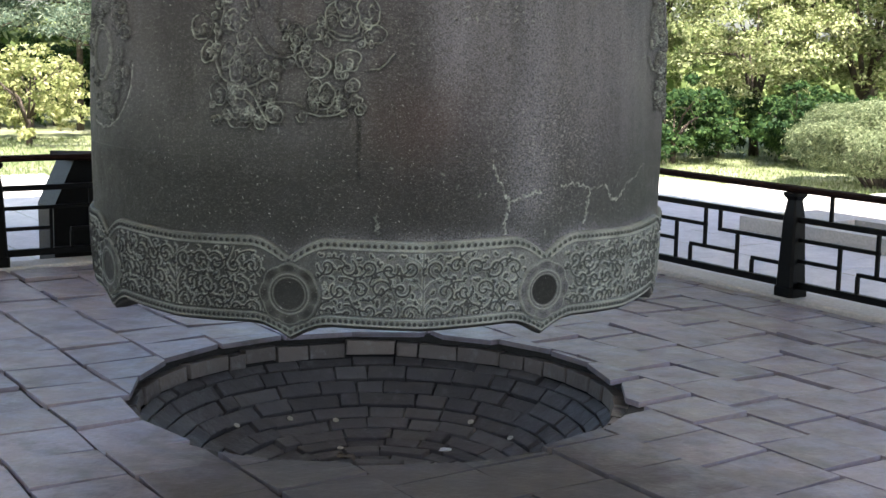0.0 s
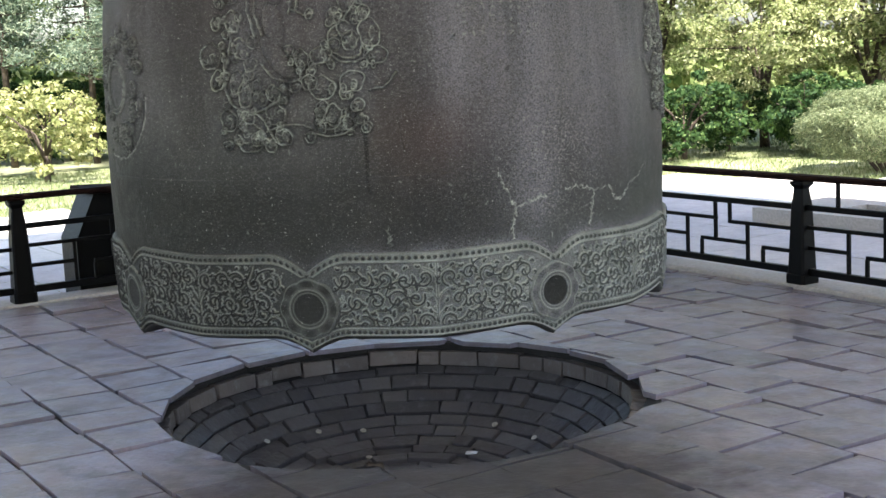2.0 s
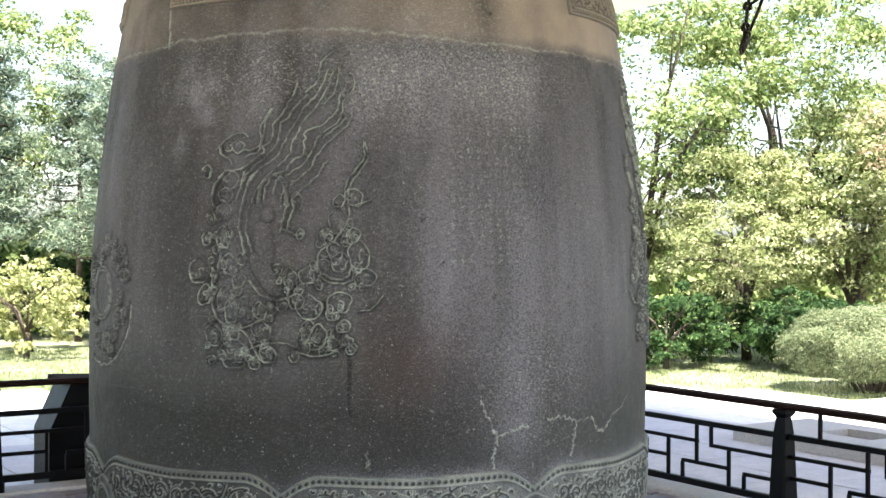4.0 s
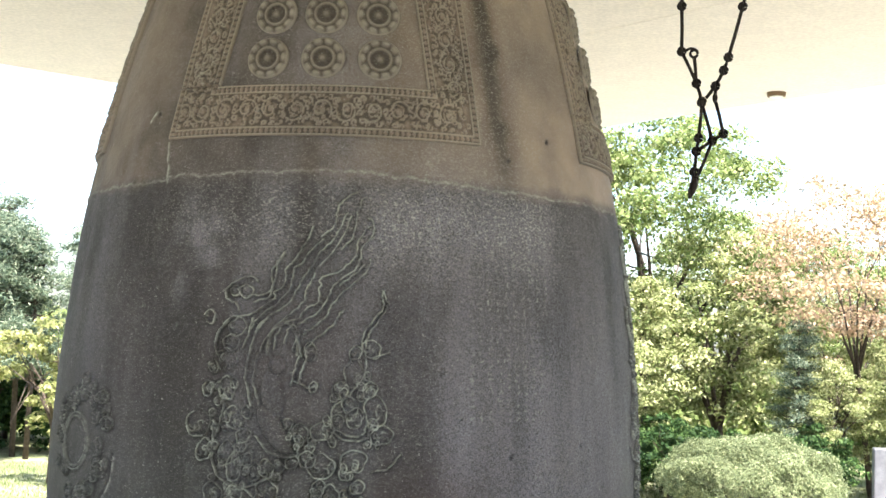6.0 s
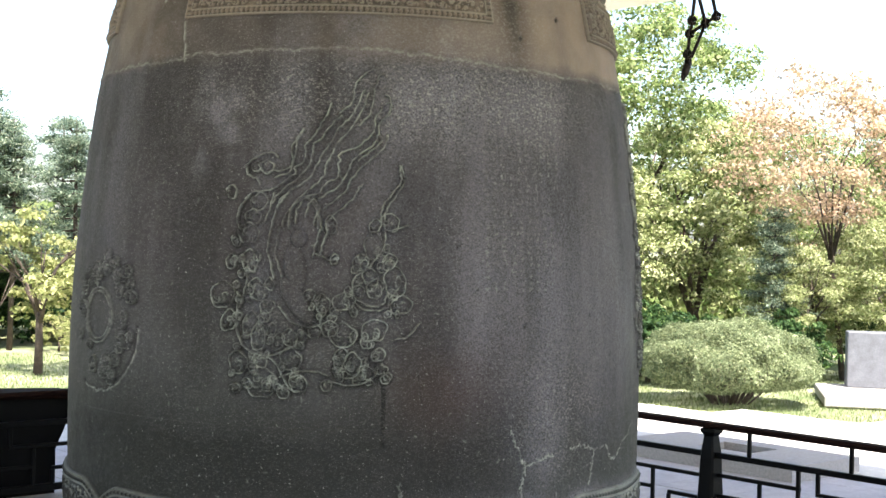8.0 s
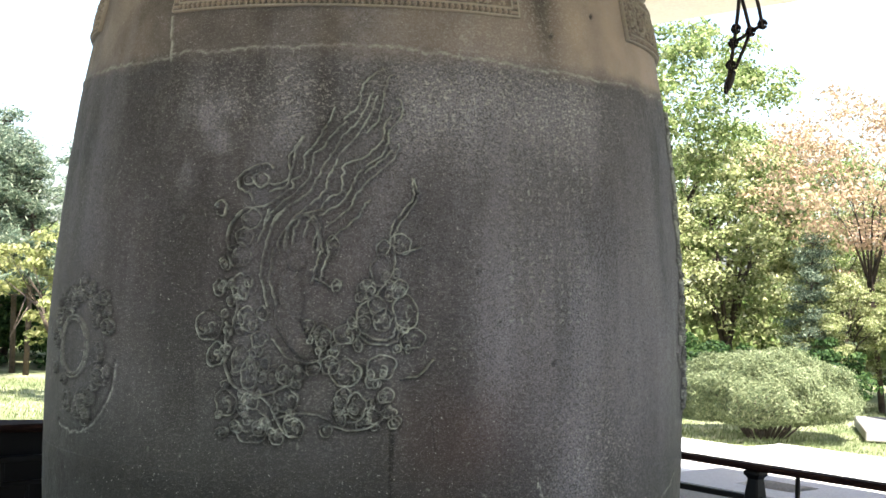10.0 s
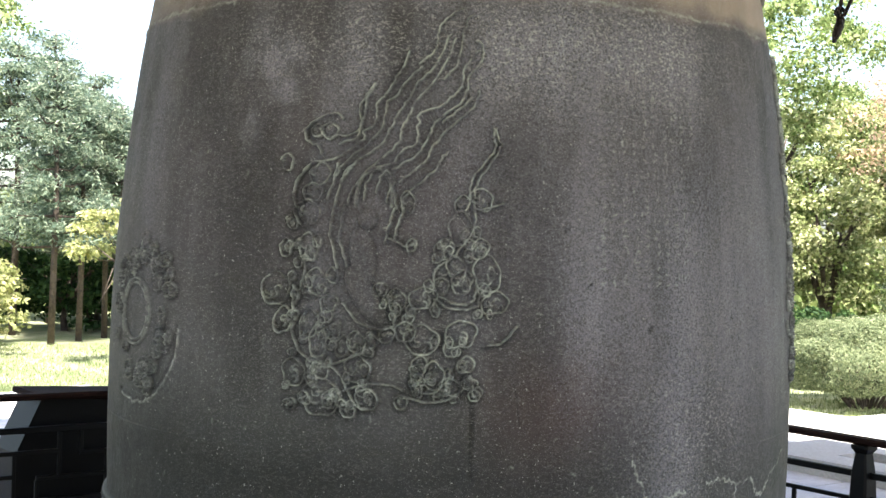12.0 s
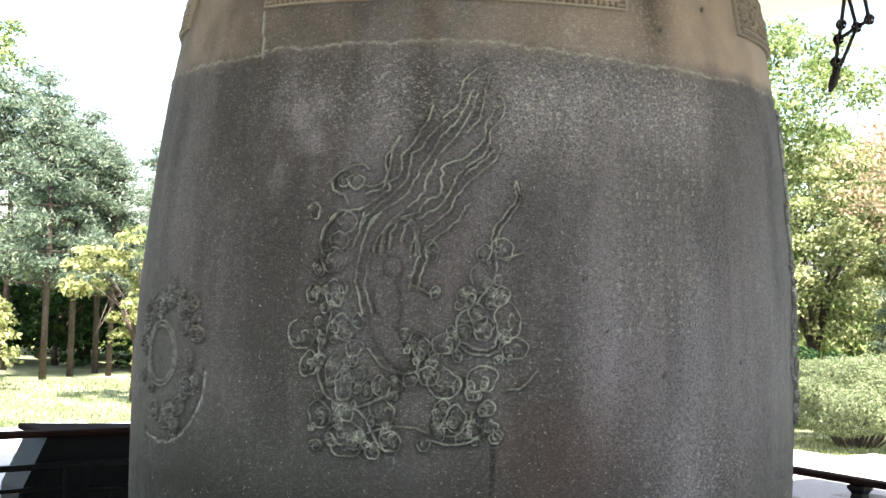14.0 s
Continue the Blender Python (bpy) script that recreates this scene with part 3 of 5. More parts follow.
def oval_relief(R, c, rng):
    """Cast oval halo wreathed by scrolls on the bell's flank, its lower edge cracked."""
    k = 180 / math.pi / BELL_R
    t = np.linspace(0, 2 * math.pi, 60)
    for r, w in ((0.090, 0.0036), (0.104, 0.0030)):
        R.stroke(np.stack([c - 4.4 + r * np.cos(t) * k, 1.375 + r * 0.95 * np.sin(t)], 1), w, 0.010, 0.34)
    for i in range(46):
        a, q = rng.uniform(0, 2 * math.pi), rng.uniform(0.62, 0.98)
        p = (c - 2.6 + 0.205 * q * math.cos(a) * k, 1.372 + 0.245 * q * math.sin(a))
        if math.hypot((p[0] - c + 4.4) / k, (p[1] - 1.375) * 1.05) > 0.125:
            R.head(p[0], p[1], rng.uniform(0.017, 0.030), rng, 0.26)
    edge = smooth_line(((c - 9.5, 1.128), (c - 5.0, 1.115), (c - 1.2, 1.122), (c + 2.5, 1.150), (c + 5.5, 1.20), (c + 7.6, 1.265), (c + 8.2, 1.34)))
    edge[:, 1] += rng.normal(0, 0.004, len(edge))
    R.stroke(edge, 0.0055, -0.008, 0.9, "dark")
    R.stroke(edge + (0.5, -0.009), 0.003, 0.003, 0.45)


def build_bell():
    bell = thing("temple_bell", "large weathered bronze temple bell with cast relief, hanging over a pit", "bell")
    rng = np.random.default_rng(5)
    # body: fine where it is seen, coarse behind
    fine = np.concatenate([np.arange(-78, -20, 0.24), np.arange(-20, 18, 0.115), np.arange(18, 33, 0.25), np.arange(33, 75, 0.15), np.arange(75, 97.01, 0.25)])
    az = np.concatenate([fine, np.arange(100, 281.5, 4.0)])
    z = np.concatenate([np.arange(0.70, 0.78, 0.0045), np.arange(0.78, 1.04, 0.0026), np.arange(1.04, 1.11, 0.0045), np.arange(1.11, 2.26, 0.0025), np.arange(2.26, 2.98, 0.005), np.arange(2.99, 3.30, 0.03), (3.34, 3.40, 3.44, 3.48)])
    R = Relief(az, z)
    flying_relief(R, 0.0, 1, rng)
    flying_relief(R, 92.0, -1, rng)
    oval_relief(R, -42.8, rng)
    k = 180 / math.pi / BELL_R
    A, Z = np.meshgrid(az, z)
    s = np.radians(A) * BELL_R
    # seam of the casting moulds, upright mould lines, faint inscription columns
    for a0, a1, z0, z1 in ((-78, -29, 2.262, 2.275), (-29, 9, 2.288, 2.304), (9, 34, 2.303, 2.268), (34, 96, 2.268, 2.262)):
        ln = wavy((a0, z0), (a1, z1), 0.0, 3, 0.0015, 160)
        ln[:, 1] += (lattice_noise(ln[:, 0], 0 * ln[:, 0], 0.7, 3) - 0.5) * 0.010 + (lattice_noise(ln[:, 0], 0 * ln[:, 0], 2.9, 4) - 0.5) * 0.007
        R.stroke(ln, 0.0030, 0.004, 0.34)
    R.stroke(wavy((-29, 2.27), (-30.6, 2.41), 0, 2, 0.003), 0.004, 0.004, 0.45)
    for a in np.arange(29.5, 47, 1.75):
        for zz in np.arange(1.50, 2.02, 0.021):
            if rng.random() < 0.75:
                for _ in range(2):
                    u, w = rng.uniform(-.45, .45), rng.uniform(0, 0.012)
                    R.stroke([(a + u, zz + w), (a + (rng.uniform(-.45, .45) if rng.random() < 0.6 else u), zz + rng.uniform(0, .016))], 0.0020, 0.0025, 0.24)
    # cracks filled with pale lime
    def crack(pts, w=0.0017, pale=0.75):
        p = np.array(pts, float)
        t = np.linspace(0, len(p) - 1, 14 * len(p))
        ln = np.stack([np.interp(t, range(len(p)), p[:, 0]), np.interp(t, range(len(p)), p[:, 1])], 1)
        ln[:, 0] += rng.normal(0, 0.24, len(ln))
        ln[:, 1] += rng.normal(0, 0.005, len(ln))
        ln[0], ln[-1] = p[0], p[-1]
        R.stroke(ln, w, 0.003, pale, spread=1.0)
    crack([(34.4, 1.03), (36.2, 0.94), (37.5, 0.899), (36.9, 0.84), (36.8, 0.79)])
    crack([(37.5, 0.90), (40.3, 0.915), (43.5, 0.935)], 0.0022, 0.5)
    crack([(48.1, 0.952), (52.0, 0.955), (55.2, 0.930), (59.5, 0.935), (62.2, 0.878), (64.3, 0.89), (66.5, 0.935)])
    crack([(55.2, 0.930), (54.6, 0.87), (54.0, 0.81)], 0.0018, 0.8)
    crack([(66.5, 0.935), (70.0, 0.955), (73.6, 1.0)], 0.0018, 0.6)
    crack([(14.6, 0.86), (14.8, 0.80)], 0.0018, 0.4)
    for _ in range(130):
        a, zz = rng.uniform(-60, 80), rng.uniform(0.75, 2.25)
        R.stroke([(a, zz), (a + rng.normal(0, .3), zz + rng.normal(0, .008))], 0.0022, rng.choice([-0.003, 0.002]), rng.uniform(0.1, 0.4))
    for a, zz in ((27.3, 1.495), (53.2, 1.408), (23.9, 1.645), (36.9, 1.38), (39.0, 2.38), (50.0, 2.47), (-36.0, 2.52)):
        R.stroke([(a, zz), (a + 0.3, zz + .004)], 0.007, -0.006, 0.75, "dark")
    R.stroke([(-38, 2.50), (-36.8, 2.53)], 0.005, 0.003, 0.8)
    R.stroke(wavy((11.3, 1.215), (11.55, 0.985), 0.0, 1, 0.002, 30), 0.0065, -0.004, 1.0, "dark")
    R.stroke(wavy((17.0, 1.24), (18.2, 1.10), 0.0, 1, 0.002, 20), 0.0025, -0.002, 0.7, "dark")
    # stains, and broad darker areas low down, to the left and over the figure
    n1, n2, n3 = cloudy(s, Z, 2.2, 21), cloudy(s * 6, Z * 0.5, 1.6, 31), cloudy(s, Z, 9.0, 41)
    soft = lambda v, a, b: np.clip((v - a) / (b - a), 0, 1)
    bump = lambda v, c, w: np.exp(-((v - c) / w) ** 2)
    M = R.m
    upper = soft(Z + 0.05 * (n3 - 0.5), 2.245, 2.305)
    M["warm"] = upper * (0.22 + 0.80 * soft(A, -6, 38) + 0.5 * soft(-A, 26, 46)) * (0.25 + 0.9 * n1) * (0.6 + 0.8 * n3)
    M["dark"] = np.maximum(M["dark"], np.maximum(bump(A, 37.5 + (Z - 2.5) * -3 + 3 * (n3 - .5), 3.6) * soft(Z, 2.0, 2.5) * (0.5 + n3) * 0.9,
                           np.maximum(bump(A, 11.6 + (n3 - 0.5) * 1.2, 0.42) * soft(Z, 0.93, 1.02) * (1 - soft(Z, 1.19, 1.215)),
                                      upper * soft(n1 + 0.30 * (n3 - 0.5), 0.46, 0.62) * (1 - soft(A, 10, 26)) * 0.60)))
    M["dark"] = np.maximum(M["dark"], 0.62 * bump(Z, 2.13, 0.16) * bump(A, -4, 16) * (0.2 + 1.2 * n1))
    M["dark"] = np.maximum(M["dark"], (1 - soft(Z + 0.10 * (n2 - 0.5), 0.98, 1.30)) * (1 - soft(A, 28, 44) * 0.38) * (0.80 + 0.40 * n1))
    M["dark"] = np.maximum(M["dark"], 0.5 * bump(A, -3.2, 2.6) * bump(Z, 1.56, 0.14))
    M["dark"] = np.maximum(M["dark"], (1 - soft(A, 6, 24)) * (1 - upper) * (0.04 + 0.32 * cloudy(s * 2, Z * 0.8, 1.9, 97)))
    M["rust"] = np.maximum(bump(A, 21 + 4 * (n1 - .5), 10) * bump(Z, 1.14, 0.17) * (0.7 + 0.9 * n2), 0.35 * bump(A, 0, 18) * bump(Z, 1.6, 0.4) * n1)
    M["dark"] = np.maximum(M["dark"], 0.55 * soft(cloudy(s * 3, Z, 1.7, 91), 0.5, 0.68) * (1 - upper))
    M["chalk_sheen"] = np.clip(0.62 * soft(A, 14, 40) * (1 - soft(A, 62, 84)) * bump(Z, 1.50, 0.50) * (0.35 + 0.9 * cloudy(s * 9, Z * 0.5, 2.0, 35)) + 0.55 * bump(A, 41, 5) * bump(Z, 1.0, 0.22) * (0.1 + 1.2 * n3)
                         + 0.30 * soft(cloudy(s * 2.3, Z * 0.45, 2.4, 33), 0.5, 0.75) * soft(Z, 1.12, 1.45) + 0.30 * bump(A, -17, 5) * bump(Z, 2.1, 0.11) * n3 + 0.75 * soft(A, 9, 13) * (1 - soft(A, 34, 60)) * bump(Z, 2.14, 0.14) * (0.2 + n3) + 0.5 * soft(n3, 0.5, 0.72) * bump(A, -16, 14) * bump(Z, 2.05, 0.17), 0, 1)
    # lime crust in flecks: thick below the seam, thinner down the flanks and over the band
    M["crust"] = np.clip((0.55 + 0.40 * soft(A, 8, 14)) * bump(Z, 2.15, 0.15) * (0.25 + 1.1 * n3) * soft(A, -34, -16) * (1 - soft(A, 42, 58)) * (1 - upper) + 0.55 * upper * bump(A, 30, 18) * n3
                         + 0.75 * bump(A, 46, 11) * bump(Z, 1.10, 0.24) * (0.2 + n3) + 0.30 * bump(A, 0, 18) * bump(Z, 1.36, 0.22) * (0.3 + n3) + 0.16 * n3, 0, 1)
    above = np.clip(Z - band_top(A), 0, 1)
    M["chalk_sheen"] = np.clip(M["chalk_sheen"] + np.exp(-above / 0.022) * soft(A, -25, 25) * (0.1 + 1.0 * n3), 0, 1)
    M["green"] = np.clip((1 - soft(Z, 0.78, 1.12)) * (0.35 + 0.75 * soft(A, 10, 40)) * (0.3 + n1) * 0.9 + 0.8 * bump(A, 72, 5) * (1 - soft(Z, 1.2, 1.7)) * 0.6 + 0.55 * (1 - soft(Z, 1.0, 1.6)) * (1 - soft(A, 8, 22)) * (0.4 + n1), 0, 1)
    # occlusion shade of the relief's hollows, put into the colour
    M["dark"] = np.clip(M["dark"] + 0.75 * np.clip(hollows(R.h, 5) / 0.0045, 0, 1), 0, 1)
    n4 = cloudy(s, Z, 34.0, 61)
    M["pale"] = M["pale"] * (0.35 + 0.9 * n3) * np.clip(2.4 * cloudy(s, Z, 62.0, 63) - 0.45, 0.1, 1.25) * 1.5
    H = R.h + 0.0012 * (n3 - 0.5) + 0.0022 * (n4 - 0.5) + 0.004 * (n1 - 0.5)
    H[:, A[0] > 97.5] *= 0.0
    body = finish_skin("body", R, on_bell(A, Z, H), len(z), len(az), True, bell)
    # lower band with scrollwork between two rows of beads
    az = np.concatenate([np.arange(-78, 97.01, 0.135), np.arange(100, 281.5, 2.5)])
    v = np.linspace(0, 1, 132)
    R = Relief(az, 0.44 + 0.345 * v)
    rngb = np.random.default_rng(9)
    for c in (-67.5, -22.5, 22.5, 67.5):
        tmpl = []
        for side in (-1, 1):
            for col in range(5):
                for row in range(3):
                    a = c + side * (2.2 + col * 3.45 + (row % 2) * 1.5)
                    if abs(a - c) > 16.3:
                        continue
                    zz = 0.535 + row * 0.075 + rngb.uniform(-.008, .008)
                    r = rngb.uniform(0.028, 0.036)
                    hd = side * (1 if (row + col) % 2 else -1)
                    st = rngb.uniform(0, 360)
                    R.curl(a, zz, r, 1.15, st, hd, 0.0046, 0.013, 1.0)
                    for q in range(5):
                        th = radians(st + hd * (50 + 62 * q))
                        ca, cz = a + (r + .009) * math.cos(th) * k, zz + (r + .009) * math.sin(th)
                        R.stroke(wavy((ca, cz), (ca + 0.011 * math.cos(th + hd) * k, cz + 0.011 * math.sin(th + hd)), 0.003, 0.5, 0, 6), 0.0052, 0.013, 0)
                    th = radians(st + 180)
                    R.stroke(wavy((a, zz), (a + side * 3.3, zz + rngb.uniform(-.06, .06)), 0.016 * hd, 0.5, 0.0, 16), 0.0042, 0.012, 0.8, spread=0.8)
        for _ in range(60):
            R.curl(c + rngb.uniform(-18, 18), rngb.uniform(0.50, 0.735), rngb.uniform(0.007, 0.013), rngb.uniform(0.5, 0.9), rngb.uniform(0, 360), 1 if rngb.random() < 0.5 else -1, 0.0026, 0.008, rngb.uniform(0.4, 0.85))
        R.stroke(wavy((c, 0.52), (c, 0.74), 0, 1, 0.0, 20), 0.004, 0.008, 0.9)
        for zz, w in ((0.56, 2.4), (0.63, 3.0), (0.70, 2.4)):
            for sd in (-1, 1):
                R.stroke(wavy((c, zz - 0.03), (c + sd * w, zz + 0.02), 0.012 * sd, 0.5, 0, 16), 0.004, 0.008, 0.9)
    # edge lines and beads, laid along the wavy borders in unit heights
    A, V = np.meshgrid(az, v)
    bot, top = band_bottom(A), band_top(A)
    zz = bot + (top - bot) * V
    # resample the scrollwork at true heights
    row = np.clip((zz - 0.44) / 0.345 * 131, 0, 130.999)
    i0 = row.astype(int)
    fr = row - i0
    cols = np.broadcast_to(np.arange(len(az)), zz.shape)
    samp = lambda F: F[i0, cols] * (1 - fr) + F[i0 + 1, cols] * fr
    H, pale = samp(R.h), samp(R.m["pale"])
    inner = (zz > bot + 0.042) & (zz < top - 0.040)
    H, pale = H * inner, pale * inner
    Hn = H / 0.0125
    pale = inner * np.exp(-((Hn - 0.30) / 0.19) ** 2)
    tops = inner * np.clip((Hn - 0.50) / 0.25, 0, 1)
    for base, sgn, sp in ((top, -1, 0.022), (bot, 1, 0.019)):
        dd = (zz - base) * sgn
        for d0 in ((0.006, 0.034) if sgn < 0 else (0.008, 0.033)):
            g = np.exp(-((dd - d0) / 0.0032) ** 2)
            H, pale = np.maximum(H, 0.008 * g), np.maximum(pale, (0.75 if d0 > 0.02 else 0.5) * g)
        ph = np.radians(A) * BELL_R / sp
        d = np.hypot((ph - np.round(ph)) * sp, dd - 0.020)
        H = np.maximum(H, 0.010 * np.sqrt(np.clip(1 - (d / 0.0075) ** 2, 0, 1)))
        bead = np.clip((0.0088 - d) / 0.003, 0, 1)
        pale = np.maximum(pale * (1 - bead), 0.55 * (np.abs(dd - 0.02) < 0.012) * (1 - bead))
        tops = np.maximum(tops, bead)
    med = np.hypot((np.abs((A + 22.5) % 45 - 22.5)) / k, zz - 0.592) < 0.112
    H, pale = np.where(med, 0, H), np.where(med, 0.1, pale)
    edge = 0.012 * np.minimum(1, np.minimum(V / 0.012, (1 - V) / 0.03))
    n1, n3 = cloudy(np.radians(A) * BELL_R, zz, 2.2, 21), cloudy(np.radians(A) * BELL_R, zz, 12, 51)
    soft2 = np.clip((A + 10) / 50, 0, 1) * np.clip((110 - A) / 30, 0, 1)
    R.m = {q: np.zeros(A.shape) for q in R.m}
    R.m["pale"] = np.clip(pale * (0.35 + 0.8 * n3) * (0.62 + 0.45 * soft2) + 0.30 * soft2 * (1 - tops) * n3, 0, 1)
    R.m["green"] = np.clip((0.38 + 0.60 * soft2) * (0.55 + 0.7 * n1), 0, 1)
    R.m["chalk_sheen"] = np.clip(0.75 * soft2 * (0.3 + n3), 0, 1)
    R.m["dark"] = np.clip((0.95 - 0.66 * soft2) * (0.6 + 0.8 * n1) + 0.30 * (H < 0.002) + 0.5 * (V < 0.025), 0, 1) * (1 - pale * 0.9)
    # scrollwork hollows darkened in colour to stand for their shade
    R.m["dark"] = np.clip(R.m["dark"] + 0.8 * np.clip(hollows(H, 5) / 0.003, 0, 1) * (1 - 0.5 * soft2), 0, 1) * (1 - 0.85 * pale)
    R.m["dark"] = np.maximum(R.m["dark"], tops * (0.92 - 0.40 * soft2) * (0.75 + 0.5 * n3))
    R.m["chalk_sheen"] = R.m["chalk_sheen"] * (1 - 0.85 * tops)
    R.m["dark"][:, az > 97.5] = 0.2
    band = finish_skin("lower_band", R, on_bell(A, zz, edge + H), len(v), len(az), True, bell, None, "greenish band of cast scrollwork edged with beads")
    # lip and hollow inside
    az = np.arange(0, 360, 2.5)
    rows = []
    for dr, dz in ((0.010, 0.0), (0.004, -0.006), (-0.03, -0.006), (-0.10, 0.004), (-0.125, 0.05), (-0.13, 0.5)):
        zb = band_bottom(az) + dz
        a = np.radians(az)
        r = 1.122 + dr
        rows.append(np.stack([r * np.sin(a), -r * np.cos(a), zb], -1))
    rows.append(np.stack([0.85 * np.sin(a), -0.85 * np.cos(a), 0 * a + 2.9], -1))
    rows.append(np.stack([0.02 * np.sin(a), -0.02 * np.cos(a), 0 * a + 3.2], -1))
    me = grid_mesh("inner_wall", np.array(rows).reshape(-1, 3), len(rows), len(az), True)
    link_mesh("inner_wall", me, simple("dark_bronze_inside", (0.04, 0.038, 0.034), 0.7, 12, 0.4), bell)
    # crown plate and suspension loop
    bm = bmesh.new()
    bmesh.ops.create_cone(bm, cap_ends=True, segments=48, radius1=0.54, radius2=0.51, depth=0.03, matrix=pose(0, 0, 3.49))
    part("crown_plate", bm, BRONZE, bell)
    bm = bmesh.new()
    tube(bm, [(0.20 * math.cos(t), 0, 3.49 + 0.47 * math.sin(t)) for t in np.linspace(0, math.pi, 13)], 0.045, 12)
    part("suspension_loop", bm, BRONZE, bell, smooth=True)
    # striking seats on the band
    for i in range(8):
        me = medallion_mesh(1.0 if i in (1, 2) else 0.0) if i in (0, 1, 3) else me
        ob = link_mesh("medallion", me, None, band, "round lotus medallion with a smooth dark centre" if i == 0 else "")
        a = 45 * i
        ob.matrix_basis = Matrix.Rotation(radians(a), 4, "Z") @ pose(0, -1.131, 0.592, 93, 0, 0)
    # four framed panels, each with nine flower bosses
    flower = flower_mesh()
    strip_rng = np.random.default_rng(17)
    for i, c in enumerate((1.1, 92.5, 181, 270)):
        border = frame_panel(bell, c, strip_rng, seen=i != 2)
        for row in range(3):
            for col in range(3):
                zb = 2.696 + 0.163 * row
                a = c + (col - 1) * (11.5 - 0.4 * row)
                ob = link_mesh("flower_boss", flower, None, border)
                q = on_bell(np.array(a), np.array(zb), 0.002)
                ob.matrix_basis = Matrix.Translation(Vector(q.tolist())) @ Matrix.Rotation(radians(a), 4, "Z") @ pose(0, 0, 0, 81, 0, 0)
    return bell


def set_masks(me, **values):
    for kname in ("pale", "dark", "warm", "rust", "green", "chalk_sheen"):
        at = me.attributes.new(kname, "FLOAT", "POINT")
        val = values.get(kname, 0.0)
        at.data.foreach_set("value", np.broadcast_to(np.asarray(val, np.float32), len(me.vertices)).astype(np.float32))


def polar_mesh(name, radius, nr, na, height):
    """A disc whose height over its base is given by radius share and angle."""
    r = np.linspace(0.01, 1, nr)
    a = np.linspace(0, 2 * math.pi, na, endpoint=False)
    Rr, Aa = np.meshgrid(r, a, indexing="ij")
    h, pale, rad = height(Rr, Aa)
    V = np.stack([rad * radius * np.cos(Aa), rad * radius * np.sin(Aa), h], -1)
    me = grid_mesh(name, V.reshape(-1, 3), nr, na, True)
    me.flip_normals()
    return me, pale.ravel()


def medallion_mesh(worn):
    def height(r, a):
        g = lambda c, w: np.exp(-((r - c) / w) ** 2)
        pet = np.abs(np.cos(4 * a))
        h = 0.020 + 0.006 * g(0.66, 0.035) + 0.004 * g(0.55, 0.03) + 0.005 * np.clip(r - 0.7, 0, 0.2) / 0.2 * pet
        h = np.where(r > 0.95, h * (1 - (r - 0.95) / 0.05), h) - 0.004 * (1 - np.minimum(1, r * 1.6))
        pale = 0.75 * g(0.66, 0.035) + 0.5 * g(0.55, 0.025) + 0.4 * (r > 0.92) + 0.28 * (r > 0.72) * (1 - pet)
        return h - (0.104 * r * np.cos(a)) ** 2 / 2.26, pale, r * (1 + 0.06 * (r > 0.72) * pet)
    me, pale = polar_mesh("medallion", 0.104, 40, 96, height)
    worn = worn * np.repeat(np.linspace(0.01, 1, 40) > 0.50, 96)
    set_masks(me, pale=pale * (0.35 + 0.4 * worn), dark=np.clip(1.0 - pale, 0, 1) * (0.97 - 0.5 * worn), green=0.5, chalk_sheen=0.35 * worn)
    me.materials.append(BRONZE)
    return me


def flower_mesh():
    def height(r, a):
        g = lambda c, w: np.exp(-((r - c) / w) ** 2)
        pet = 0.35 + 0.65 * np.abs(np.cos(5 * a))
        h = 0.008 + 0.016 * g(0.78, 0.13) * pet + 0.010 * g(0.5, 0.05) + 0.010 * g(0.0, 0.16) + 0.006 * g(0.32, 0.08) * np.abs(np.cos(4 * a))
        h = np.where(r > 0.94, h * (1 - (r - 0.94) / 0.06), h)
        pale = 0.30 * g(0.94, 0.05) + 0.3 * g(0.5, 0.06) + 0.45 * g(0.78, 0.12) * (pet - 0.35) / 0.65 + 0.25 * g(0.0, 0.14)
        return h, pale, r
    me, pale = polar_mesh("flower_boss", 0.076, 26, 90, height)
    set_masks(me, pale=pale * 0.55, dark=np.clip(0.85 - pale * 2.6, 0, 1), warm=0.5)
    me.materials.append(BRONZE)
    return me


